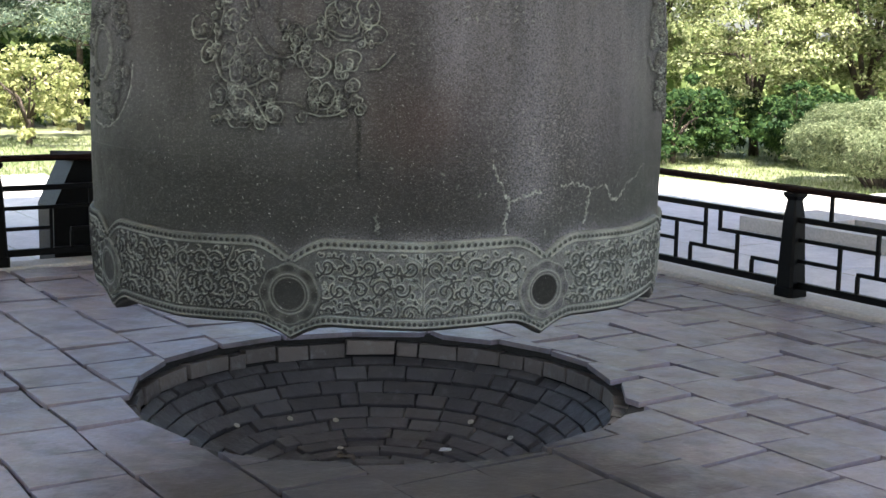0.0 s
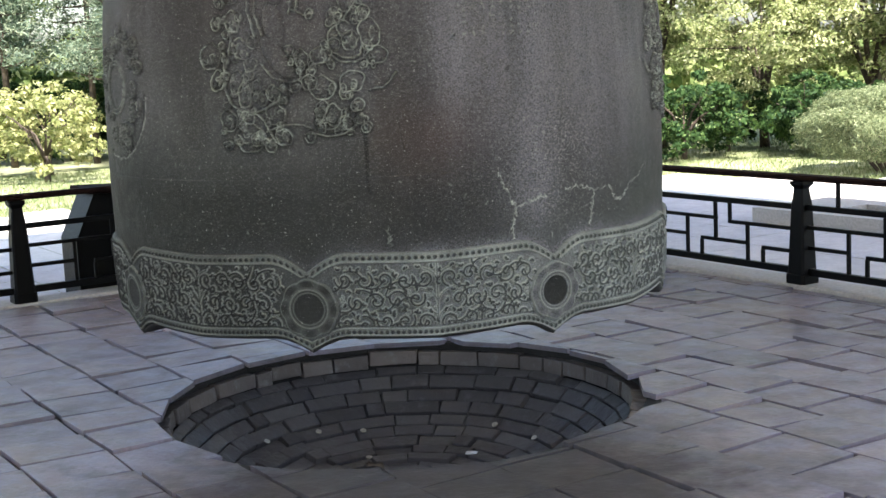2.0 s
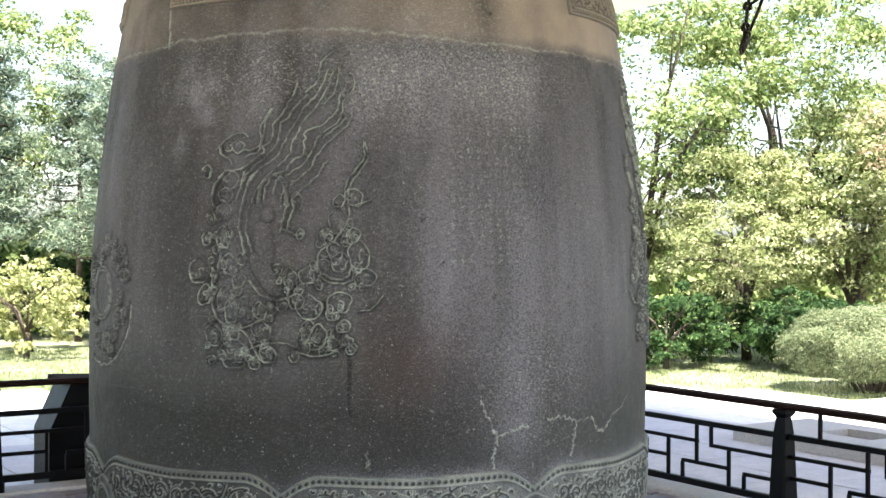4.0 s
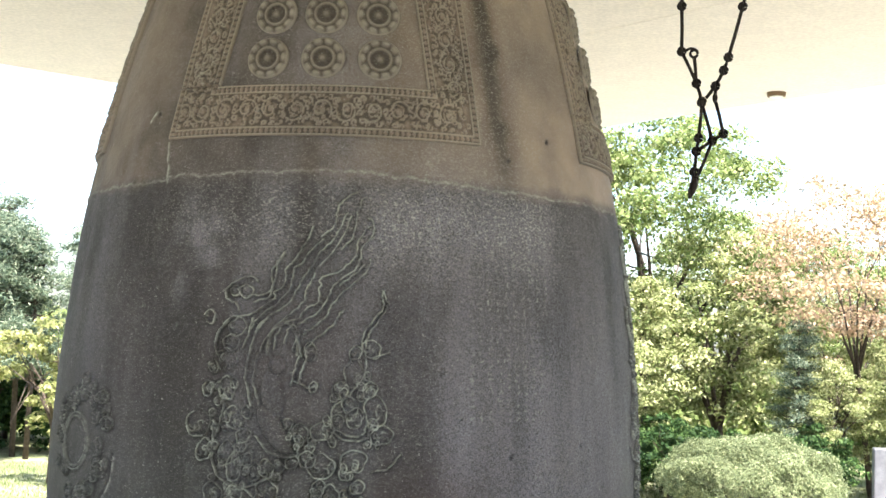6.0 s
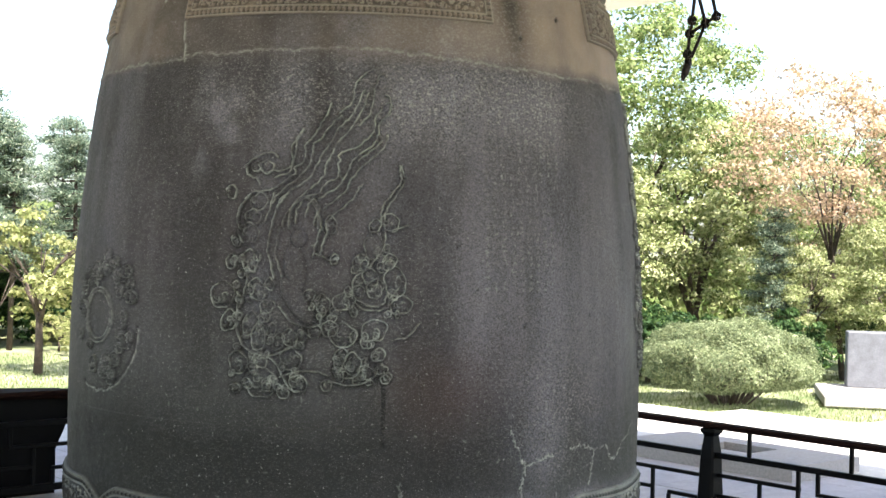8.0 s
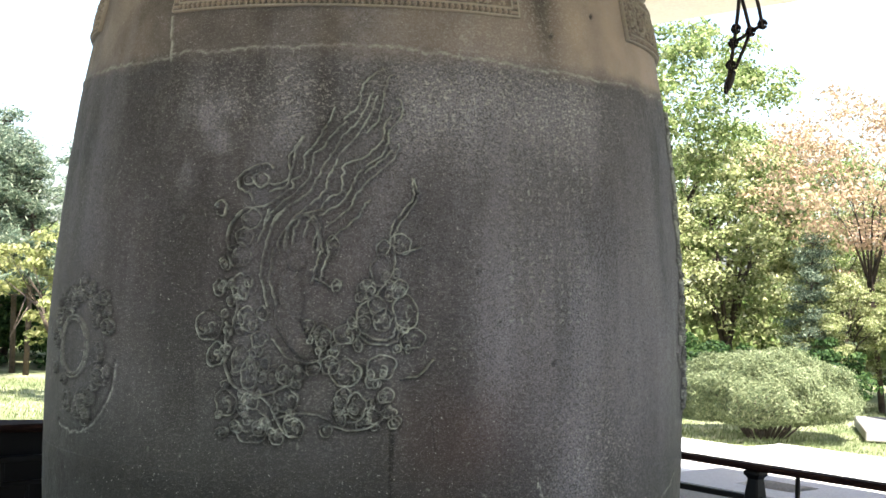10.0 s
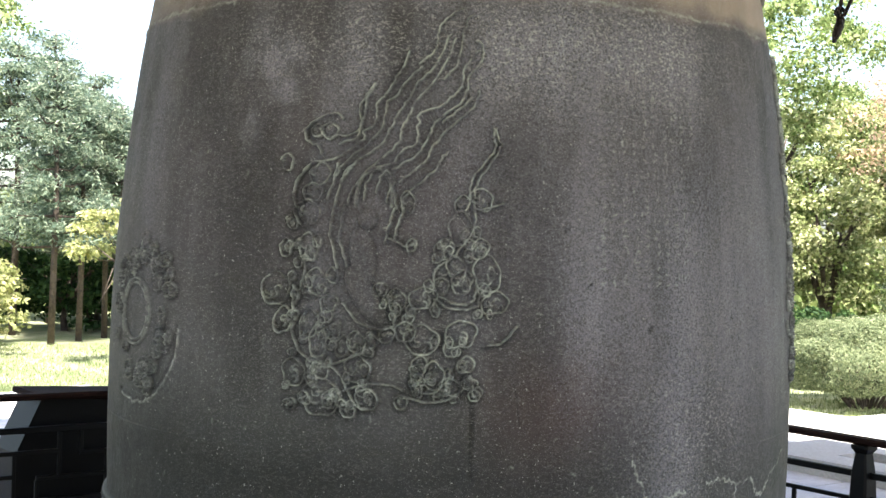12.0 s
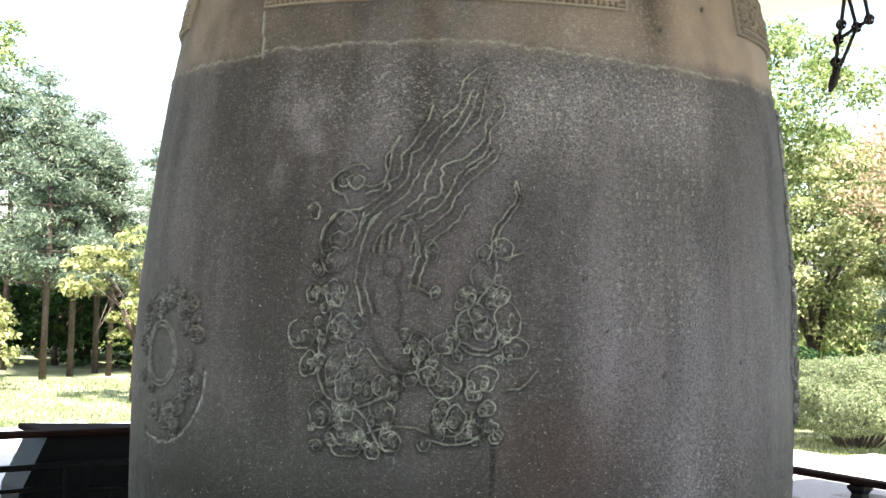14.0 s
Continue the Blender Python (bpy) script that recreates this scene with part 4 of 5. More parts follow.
def frame_panel(bell, c, rng, seen=True):
    """The raised border of one panel: bottom, two uprights and top, with scrolls between bead lines."""
    ow = lambda z: 31.7 - 2.4 * (z - 2.42)
    iw = lambda z: 21.2 - 6.0 * (z - 2.60)
    k = 180 / math.pi / BELL_R
    Z0, Z1, z0, z1 = 2.42, 3.20, 2.604, 3.10
    step = 0.0034 if seen else 0.02
    W = Relief(np.linspace(c - 34, c + 34, 520 if seen else 20), np.linspace(2.42, 3.20, 300 if seen else 10))
    if seen:
        spots = [(c + a, 2.512) for a in np.arange(-29, 29.1, 4.9)]
        for zz in np.arange(2.61, 3.15, 0.088):
            m_ = 0.5 * (ow(zz) + iw(zz))
            spots += [(c - m_, zz), (c + m_, zz)]
        for a, zz in spots:
            W.curl(a, zz, 0.044, 1.0, rng.uniform(0, 360), 1, 0.0034, 0.011, 0.9)
            W.cloud(a, zz, 0.020, rng, 0.8)
            for q in range(9):
                th = q * 0.7 + rng.uniform(0, 0.5)
                W.curl(a + 0.052 * math.cos(th) * k, zz + 0.052 * math.sin(th), 0.013, 0.8, rng.uniform(0, 360), -1, 0.003, 0.009, 0.8)
    for _ in range(900 if seen else 0):
        W.curl(c + rng.uniform(-33, 33), rng.uniform(2.45, 3.17), rng.uniform(0.007, 0.014), 0.8, rng.uniform(0, 360), 1, 0.0026, rng.uniform(0.005, 0.010), rng.uniform(0.2, 0.7))
    pieces = (("border_bottom", lambda u, z: c + (2 * u - 1) * ow(z), Z0, z0, 1.10), ("border_top", lambda u, z: c + (2 * u - 1) * ow(z), z1, Z1, 0.95),
              ("border_side", lambda u, z: c - ow(z) + u * (ow(z) - iw(z)), z0, z1, 0.21), ("border_side", lambda u, z: c + iw(z) + u * (ow(z) - iw(z)), z0, z1, 0.21))
    for n, (name, az_of, za, zb, width) in enumerate(pieces):
        nu, nv = max(8, int(width / step)), max(6, int((zb - za) / step))
        U, V = np.meshgrid(np.linspace(0, 1, nu), np.linspace(0, 1, nv))
        Z = za + V * (zb - za)
        A = az_of(U, Z)
        s = A / k
        vert = name == "border_side"
        H, pale = np.zeros(A.shape), np.zeros(A.shape)
        # distance from the outer and the inner edge of the whole border
        dout = np.minimum(np.minimum((ow(Z) - np.abs(A - c)) / k, Z - Z0), Z1 - Z)
        din = np.maximum(np.maximum((np.abs(A - c) - iw(Z)) / k, z0 - Z), Z - z1)
        for d in (dout, din):
            for d0 in (0.006, 0.030):
                g = np.exp(-((d - d0) / 0.0035) ** 2)
                H, pale = np.maximum(H, 0.005 * g), np.maximum(pale, 0.5 * g)
            along = Z if vert else s
            if not vert:
                side = np.abs(A - c) / k > ((iw(Z) / k + 0.01) if d is din else (ow(Z) / k - 0.035))
                along = np.where(side, Z, s)
            ph = along / 0.021
            e = np.hypot((ph - np.round(ph)) * 0.021, d - 0.018)
            H = np.maximum(H, 0.010 * np.sqrt(np.clip(1 - (e / 0.0082) ** 2, 0, 1)))
        field = (dout > 0.038) & (din > 0.036)
        # scrolls: rings of curling stems, sampled from the border's own relief
        ci = np.clip((A - c + 34) / 68 * (len(W.az) - 1), 0, len(W.az) - 1).astype(int)
        ri = np.clip((Z - 2.42) / 0.78 * (len(W.z) - 1), 0, len(W.z) - 1).astype(int)
        ridge = W.h[ri, ci] / 0.011
        H = np.maximum(H, 0.011 * ridge * field)
        pale = np.maximum(pale, 0.55 * W.m["pale"][ri, ci] * field)
        lift = 0.010
        edge = np.minimum(np.minimum(U * width, (1 - U) * width), np.minimum(Z - za, zb - Z))
        Hh = np.where(edge <= 1e-6, -0.003, lift + H)
        me = grid_mesh(name, on_bell(A, Z, Hh).reshape(-1, 3), nv, nu)
        # recesses between the scrolls get painted shade through the dark mask
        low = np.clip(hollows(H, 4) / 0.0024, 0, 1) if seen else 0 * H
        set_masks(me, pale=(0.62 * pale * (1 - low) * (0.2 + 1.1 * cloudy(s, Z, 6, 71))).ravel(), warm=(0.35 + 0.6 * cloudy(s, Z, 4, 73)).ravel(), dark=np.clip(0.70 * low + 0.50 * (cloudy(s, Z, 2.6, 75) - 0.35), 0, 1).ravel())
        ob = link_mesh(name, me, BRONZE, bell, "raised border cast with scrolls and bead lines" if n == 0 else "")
        first = ob if n == 0 else first
    return first


build_bell()


# ---- setting: ground, paving, plinth, pit, ceiling ----
GZ = -0.20                                   # level of the garden against the pavilion floor
PIT_R = 1.032


def ring_sheet(name, r0, r1, z, material, seg=128, label="", category=""):
    a = np.linspace(0, 2 * math.pi, seg, endpoint=False)
    rr = np.geomspace(r0, r1, 14)
    V = np.stack([np.outer(rr, np.cos(a)), np.outer(rr, np.sin(a)), np.full((len(rr), seg), z)], -1)
    me = grid_mesh(name, V.reshape(-1, 3), len(rr), seg, True)
    ob = link_mesh(name, me, material)
    return tagged(ob, label, category, kind="structure")


tagged(ring_sheet("ground", 1.3, 3000, GZ - 0.03, GROUND), "patchy lawn under trees, sun and shade patches painted in its colour", "ground")


def slab(name, a0, a1, b0, b1, z0, z1, material, parent=None, bevel=0.008):
    bm = bmesh.new()
    box(bm, Matrix.Translation(ab((a0 + a1) / 2, (b0 + b1) / 2, (z0 + z1) / 2)) @ Matrix.Rotation(radians(45), 4, "Z"), a1 - a0, b1 - b0, z1 - z0, bevel)
    return part(name, bm, material, parent)


def paving_ring(near, material, label):
    """Granite paving round the pavilion: slabs with narrow joints; a greyer apron near it, a paler walk out to the lawn."""
    verts, faces = [], []
    rng = random.Random(4)
    step = 0.62
    n = int(11.5 / step)
    for i in range(-n, n):
        for j in range(-n, n):
            off = 0.31 if i % 2 else 0.0
            ca, cb = (i + 0.5) * step, (j + 0.5) * step + off
            if math.hypot(ca, cb) > 11.1 + 0.5 * math.sin(3 * math.atan2(ca, cb)) or (abs(ca) < 2.6 and -3.1 < cb < 8):
                continue
            if (max(abs(ca), abs(cb)) < APRON) != near:
                continue
            g = 0.004
            k = len(verts)
            dz = rng.uniform(-0.002, 0.002)
            h = step / 2 - g
            for z, e in ((GZ + dz - 0.003, h), (GZ + dz, h - 0.004)):
                verts += [tuple(ab(ca + x * e, cb + y * e, z)) for x, y in ((-1, -1), (1, -1), (1, 1), (-1, 1))]
            # ab() mirrors the axes, so faces run the other way round
            faces.append((k + 7, k + 6, k + 5, k + 4))
            faces += [(k + (q + 1) % 4, k + q, k + 4 + q, k + 4 + (q + 1) % 4) for q in range(4)]
    me = bpy.data.meshes.new("paving")
    me.from_pydata(verts, [], faces)
    return tagged(link_mesh("paving", me, material), label, "paving", kind="structure")


APRON = 6.9
paving_ring(True, GREY_PAVING, "grey granite slabs around the pavilion")
paving_ring(False, PAVING, "pale sunlit granite slabs along the lawn")

A1, B0 = 3.02, -3.52                          # fence lines, right and left
floor = tagged(new("floor"), "uneven dark slate tiles with open joints around a round pit", "floor", kind="structure")


def floor_bed():
    """The bed under the tiles, cut round the pit."""
    a = np.radians(np.arange(0, 360, 3.0))
    outer = []
    for t in a:
        ca, sa = math.cos(t), math.sin(t)
        lim = []
        if ca > 1e-6:
            lim.append((A1 + 0.10) / ca)
        if ca < -1e-6:
            lim.append(-5.2 / ca)
        if sa > 1e-6:
            lim.append(6.4 / sa)
        if sa < -1e-6:
            lim.append((B0 - 0.10) / sa)
        outer.append(min(lim))
    rows = [[tuple(ab(PIT_R * 1.03 * math.cos(t), PIT_R * 1.03 * math.sin(t), -0.16)) for t in a],
            [tuple(ab(PIT_R * 1.03 * math.cos(t), PIT_R * 1.03 * math.sin(t), -0.022)) for t in a],
            [tuple(ab(o * math.cos(t), o * math.sin(t), -0.022)) for t, o in zip(a, outer)],
            [tuple(ab(o * math.cos(t), o * math.sin(t), GZ - 0.05)) for t, o in zip(a, outer)]]
    me = grid_mesh("bed", np.array(rows).reshape(-1, 3), 4, len(a), True)
    me.polygons.foreach_set("use_smooth", np.zeros(len(me.polygons), bool))
    return link_mesh("bed", me, GROUT, floor)


floor_bed()
for nm, a0, a1, b0, b1 in (("curb_right", A1 - 0.075, A1 + 0.16, B0 - 0.16, 5.0), ("curb_left", -4.6, A1 - 0.08, B0 - 0.16, B0 + 0.075)):
    tagged(slab(nm, a0, a1, b0, b1, GZ - 0.02, 0.022, CURB), "pale granite curb under the fence", "curb", kind="structure")


def tile_outline(a0, a1, b0, b1, rng):
    """A tile's outline, its corners a little off, pushed back where the pit cuts it."""
    g = 0.0085
    c = [(a0 + g, b0 + g), (a1 - g, b0 + g), (a1 - g, b1 - g), (a0 + g, b1 - g)]
    c = [(x + rng.uniform(-.007, .007), y + rng.uniform(-.007, .007)) for x, y in c]
    ma, mb = (a0 + a1) / 2, (b0 + b1) / 2
    rim = PIT_R + 0.10 * max(0.0, (0.92 * mb - 0.39 * ma) / math.hypot(ma, mb)) ** 1.5   # broken back on the near side
    if min(math.hypot(x, y) for x, y in c) > rim + 0.03 and math.hypot(ma, mb) > rim + 0.12:
        return c
    pts = []
    jag = rim + rng.uniform(-0.04, 0.016)
    for (x0, y0), (x1, y1) in zip(c, c[1:] + c[:1]):
        for t in np.linspace(0, 1, 7)[:-1]:
            pts.append((x0 + (x1 - x0) * t, y0 + (y1 - y0) * t))
    out = [math.hypot(x, y) > jag for x, y in pts]
    if sum(out) < 5:
        return None
    res = []
    n = len(pts)
    for i, (x, y) in enumerate(pts):
        r = math.hypot(x, y)
        if r > jag:
            res.append((x, y))
        elif out[i - 1] or out[(i + 1) % n]:
            # slide along the outline to the rim
            j = i - 1 if out[i - 1] else (i + 1) % n
            lo, hi = 0.0, 1.0
            for _ in range(16):
                m = (lo + hi) / 2
                if math.hypot(x + (pts[j][0] - x) * m, y + (pts[j][1] - y) * m) > jag:
                    hi = m
                else:
                    lo = m
            res.append((x + (pts[j][0] - x) * hi, y + (pts[j][1] - y) * hi))
    return res if len(res) >= 3 else None


def tile_solid(verts, faces, outline, rng, thick=0.024):
    dz, ta, tb = rng.gauss(0, 0.0045), rng.gauss(0, 0.019), rng.gauss(0, 0.019)
    ma = sum(p[0] for p in outline) / len(outline)
    mb = sum(p[1] for p in outline) / len(outline)
    n, k = len(outline), len(verts)
    for shrink, drop in ((1.0, -thick), (1.0, -0.0020), (0.992, 0.0)):
        for a, b in outline:
            x, y = ma + (a - ma) * shrink, mb + (b - mb) * shrink
            verts.append(tuple(ab(x, y, dz + drop + (x - ma) * ta + (y - mb) * tb)))
    faces.append(tuple(k + 2 * n + i for i in range(n))[::-1])
    for lvl in (0, 1):
        for i in range(n):
            j = (i + 1) % n
            faces.append((k + lvl * n + j, k + lvl * n + i, k + (lvl + 1) * n + i, k + (lvl + 1) * n + j))


def floor_tiles():
    rng = random.Random(3)
    lines = [-0.974 - 0.336 * i for i in range(7, -1, -1)] + [-0.63, -0.286, 0.058, 0.402] + [0.746 + 0.301 * i for i in range(0, 8)]
    lines = [x for x in lines if x < A1 - 0.14] + [A1 - 0.078]
    todo = []
    for r, (a0, a1) in enumerate(zip(lines, lines[1:])):
        b = B0 + 0.078 - rng.uniform(0, 0.3)
        while b < 5.0:
            w = rng.uniform(0.305, 0.345)
            o = tile_outline(a0, a1, max(b, B0 + 0.078), b + w, rng) if b + w > B0 + 0.16 else None
            if o:
                todo.append((math.hypot((a0 + a1) / 2 + 0.2, b + w / 2 - 0.3), o))
            b += w
    todo.sort(key=lambda q: q[0])
    rv, rf = [], []
    for n, (_, o) in enumerate(todo):
        if n < 300:
            v, f = [], []
            tile_solid(v, f, o, rng)
            me = bpy.data.meshes.new("tile")
            me.from_pydata(v, [], f)
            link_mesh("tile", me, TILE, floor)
        else:
            tile_solid(rv, rf, o, rng)
    me = bpy.data.meshes.new("outer_tiles")
    me.from_pydata(rv, [], rf)
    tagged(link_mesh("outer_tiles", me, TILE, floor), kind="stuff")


def bowl_z(r):
    """Height of the pit's lining at a radius."""
    return float(np.interp(r, (0.0, 0.30, 0.48, 0.58, 0.67, 0.76, 0.84, 0.92, 0.98, 1.0), (-0.445, -0.435, -0.415, -0.390, -0.357, -0.310, -0.255, -0.195, -0.135, -0.10)))


def pit_bricks():
    """The lining: a rim course and courses of brick curving down into a bowl."""
    pit = tagged(new("sunken_pit"), "round sound pit lined with dark brick courses below the bell", "pit", kind="structure")
    rng = random.Random(8)

    def brick(p0, p1, t0, t1, thick, gap=0.0025, material=BRICK):
        """One brick: its face from the lower profile place p0 to the upper p1, between two angles."""
        (r0, z0), (r1, z1) = p0, p1
        ln = math.hypot(r1 - r0, z1 - z0)
        dr, dz = (r1 - r0) / ln, (z1 - z0) / ln
        nr, nz = dz, -dr                       # away from the pit's middle
        push = rng.gauss(0, 0.006)
        jit = [(rng.uniform(-0.001, 0.005), rng.uniform(-0.001, 0.006)) for _ in range(4)]
        vs = []
        for back, e in ((thick, 0.0), (0.003 + push, 0.0), (push, 0.0035)):
            for i, up in ((0, 1), (2, -1)):
                for j, (t, sg) in enumerate(((t0, 1), (t1, -1))):
                    js, jt = jit[i + j]
                    s0 = (0 if up > 0 else ln) + up * (gap + e + js)
                    r, z_ = r0 + dr * s0 + nr * back, z0 + dz * s0 + nz * back
                    tt = t + sg * (gap + e + jt) / r1
                    vs.append((r * math.cos(tt), r * math.sin(tt), z_))
        fs = [(8, 9, 11, 10)]
        for a in (0, 4):
            fs += [(a, a + 1, a + 5, a + 4), (a + 1, a + 3, a + 7, a + 5), (a + 3, a + 2, a + 6, a + 7), (a + 2, a, a + 4, a + 6)]
        me = bpy.data.meshes.new("brick")
        me.from_pydata(vs, [], fs)
        return link_mesh("brick", me, material, pit)

    t = 0.1
    while t < 2 * math.pi + 0.02:
        w = min(rng.uniform(0.10, 0.27), 2 * math.pi + 0.1 - t)
        z_ = rng.gauss(0, 0.004)
        brick((0.992, -0.128 + z_), (1.000, -0.050 + z_), t, t + w, 0.07, material=RIM_BRICK)
        t += w
    prof = [(1.010, -0.128)]
    while prof[-1][0] > 0.20:
        r = prof[-1][0]
        r2, step_ = r, rng.uniform(0.072, 0.090)
        while math.hypot(r - r2, bowl_z(min(r, 1.0)) - bowl_z(min(r2, 1.0))) < step_ and r2 > 0.1:
            r2 -= 0.002
        prof.append((r2, bowl_z(r2)))
    for p1, p0 in zip(prof, prof[1:]):
        m = max(5, int(2 * math.pi * p1[0] / 0.20))
        ph = rng.uniform(0, 1)
        cuts = [2 * math.pi * (i + ph + rng.uniform(-.28, .28)) / m for i in range(m)]
        cuts.append(cuts[0] + 2 * math.pi)
        for t0, t1 in zip(cuts, cuts[1:]):
            brick(p0, p1, t0, t1, 0.05)
    rows = []
    a = np.linspace(0, 2 * math.pi, 64, endpoint=False)
    for r, z_ in ((1.075, -0.034), (1.070, -0.13), (1.035, -0.13), (1.02, -0.175), (0.93, -0.245), (0.85, -0.305), (0.76, -0.355), (0.67, -0.400), (0.50, -0.455), (0.30, -0.475), (0.02, -0.485)):
        rows.append(np.stack([r * np.cos(a), r * np.sin(a), 0 * a + z_], -1))
    link_mesh("mortar_bed", grid_mesh("mortar_bed", np.array(rows).reshape(-1, 3), len(rows), 64, True), GROUT, pit)


def ceiling():
    """Flat cream ceiling of the pavilion with its eave edge and one panel joint."""
    c = 6.42
    bm = bmesh.new()
    for a0, a1 in ((-c, 3.53), (3.538, c)):
        box(bm, Matrix.Translation(ab((a0 + a1) / 2, 0, 4.10)) @ Matrix.Rotation(radians(45), 4, "Z"), a1 - a0, 2 * c, 0.20)
    box(bm, Matrix.Translation(ab(0, 0, 4.33)) @ Matrix.Rotation(radians(45), 4, "Z"), 2 * c + 0.1, 2 * c + 0.1, 0.24)
    tagged(part("ceiling", bm, PLASTER), "flat cream painted pavilion ceiling", "ceiling", kind="structure")


ceiling()


# ---- fences ----
def bar(name, fence, u0, u1, z0, z1, depth, material, bevel=0.004, off=0.0):
    bm = bmesh.new()
    box(bm, Matrix.Translation((0.5 * (u0 + u1), off, 0.5 * (z0 + z1))), u1 - u0, depth, z1 - z0, bevel)
    return part(name, bm, material, fence)


def fence_post(fence, u, k=1.0):
    bm = bmesh.new()
    prof = ((0.072, 0.022), (0.072, 0.075), (0.064, 0.08), (0.048, 0.46), (0.044, 0.50), (0.034, 0.575), (0.040, 0.585), (0.052, 0.60), (0.052, 0.618), (0.03, 0.622))
    rings = []
    for r, z in prof:
        c = r * 0.22
        rings.append([bm.verts.new((u + x, y, z * k if z > 0.05 else z)) for x, y in ((r, -r + c), (r, r - c), (r - c, r), (-r + c, r), (-r, r - c), (-r, -r + c), (-r + c, -r), (r - c, -r))])
    for p, q in zip(rings, rings[1:]):
        for i in range(8):
            bm.faces.new((p[i], p[(i + 1) % 8], q[(i + 1) % 8], q[i]))
    bm.faces.new(rings[-1])
    bm.faces.new(rings[0][::-1])
    return part("post", bm, BLACK_WOOD, fence)


FRET = (("h", .35, .05, .615), ("h", .23, .05, .355), ("v", .345, .085, .35), ("v", .60, .205, .46), ("h", .215, .47, .885), ("v", .475, .085, .215),
        ("v", .725, .335, .46), ("h", .335, .715, 1.26), ("v", .875, .085, .335), ("h", .20, .995, 1.26), ("v", 1.0, .085, .20))


def fence(at, first, bays, k, balusters, label):
    """Low fretwork fence along its own x: posts, rails and meander bars."""
    f = thing("fence", label, "fence", "fences round the pavilion", at)
    L = 1.31
    for i in range(bays + 1):
        fence_post(f, first + i * L, k)
    u0, u1 = first, first + bays * L
    bar("top_rail", f, u0, u1, 0.622 * k, 0.655 * k, 0.095, BROWN_WOOD, 0.010)
    for i in range(bays):
        b0 = first + i * L
        bar("middle_rail", f, b0 + 0.046, b0 + L - 0.046, 0.450 * k, 0.482 * k, 0.034, BLACK_WOOD)
        bar("bottom_rail", f, b0 + 0.060, b0 + L - 0.060, 0.070 * k, 0.110 * k, 0.040, BLACK_WOOD)
        if i in balusters:
            for u in (0.27, 0.93):
                bar("baluster", f, b0 + u - 0.011, b0 + u + 0.011, 0.48 * k, 0.624 * k, 0.022, BLACK_WOOD)
        for kind, c, p, q in FRET:
            if kind == "h":
                bar("fret_bar", f, b0 + p, b0 + q, (c - 0.011) * k, (c + 0.011) * k, 0.022, BLACK_WOOD, 0.003)
            else:
                bar("fret_bar", f, b0 + c - 0.011, b0 + c + 0.011, (p + 0.010) * k, (q - 0.010) * k, 0.021, BLACK_WOOD, 0.003)
    return f


# right fence runs along b; left fence runs along a
fence(Matrix.Translation(ab(A1, 0, 0)) @ Matrix.Rotation(radians(-45), 4, "Z"), -0.49 - 2 * 1.31, 5, 1.0, (2, 3, 4), "low black lacquered fence with fretwork bars and brown top rail")
fence(Matrix.Translation(ab(0, B0, 0)) @ Matrix.Rotation(radians(45), 4, "Z"), -0.67 - 2 * 1.31, 4, 1.07, (), "low black lacquered fence with fretwork bars beside a dark stand")


def dark_stand():
    """Black stand with a sloping top behind the fence."""
    st = thing("wooden_stand", "black lacquered wooden stand with sloping sides behind the fence", "stand", "", Matrix.Translation(ab(0.08, B0 - 0.36, GZ)) @ Matrix.Rotation(radians(45), 4, "Z"))
    bm = bmesh.new()
    sec = ((-0.33, 0.0), (0.36, 0.0), (0.36, 0.50), (0.50, 0.81), (-0.19, 0.84), (-0.33, 0.54))
    for a, b in ((-0.17, 0.17),):
        lo = [bm.verts.new((x, a, z)) for x, z in sec]
        hi = [bm.verts.new((x, b, z)) for x, z in sec]
        bm.faces.new(lo)
        bm.faces.new(hi[::-1])
        for i in range(6):
            bm.faces.new((lo[i], hi[i], hi[(i + 1) % 6], lo[(i + 1) % 6])[::-1])
    bmesh.ops.recalc_face_normals(bm, faces=bm.faces)
    part("stand_body", bm, BLACK_WOOD, st)
    bm = bmesh.new()
    box(bm, pose(0.155, 0, 0.845, 0, 2.5, 0), 0.78, 0.40, 0.035, 0.006)
    part("top_board", bm, BROWN_WOOD, st, "brown edged top board")


dark_stand()


# ---- hanging chains of the striking beam ----
def ring_pts(c, r, axis, n=14):
    u = Vector((1, 0, 0)) if axis == "y" else Vector((0.4, 0.9, 0)).normalized()
    return [Vector(c) + (u * math.cos(t) + Vector((0, 0, 1)) * math.sin(t)) * r for t in np.linspace(0, 2 * math.pi, n)]


def rod_link(chain, p, q, r=0.0100):
    """An iron bar with an eye at each end."""
    bm = bmesh.new()
    p, q = Vector(p), Vector(q)
    d = (q - p).normalized()
    tube(bm, [p + d * 0.024, (p + q) / 2 + Vector((0.002, 0, 0)), q - d * 0.024], r, 8)
    tube(bm, ring_pts(p, 0.021, "y"), 0.0080, 6)
    tube(bm, ring_pts(q, 0.021, "x"), 0.0080, 6)
    part("iron_link", bm, IRON, chain, smooth=True)


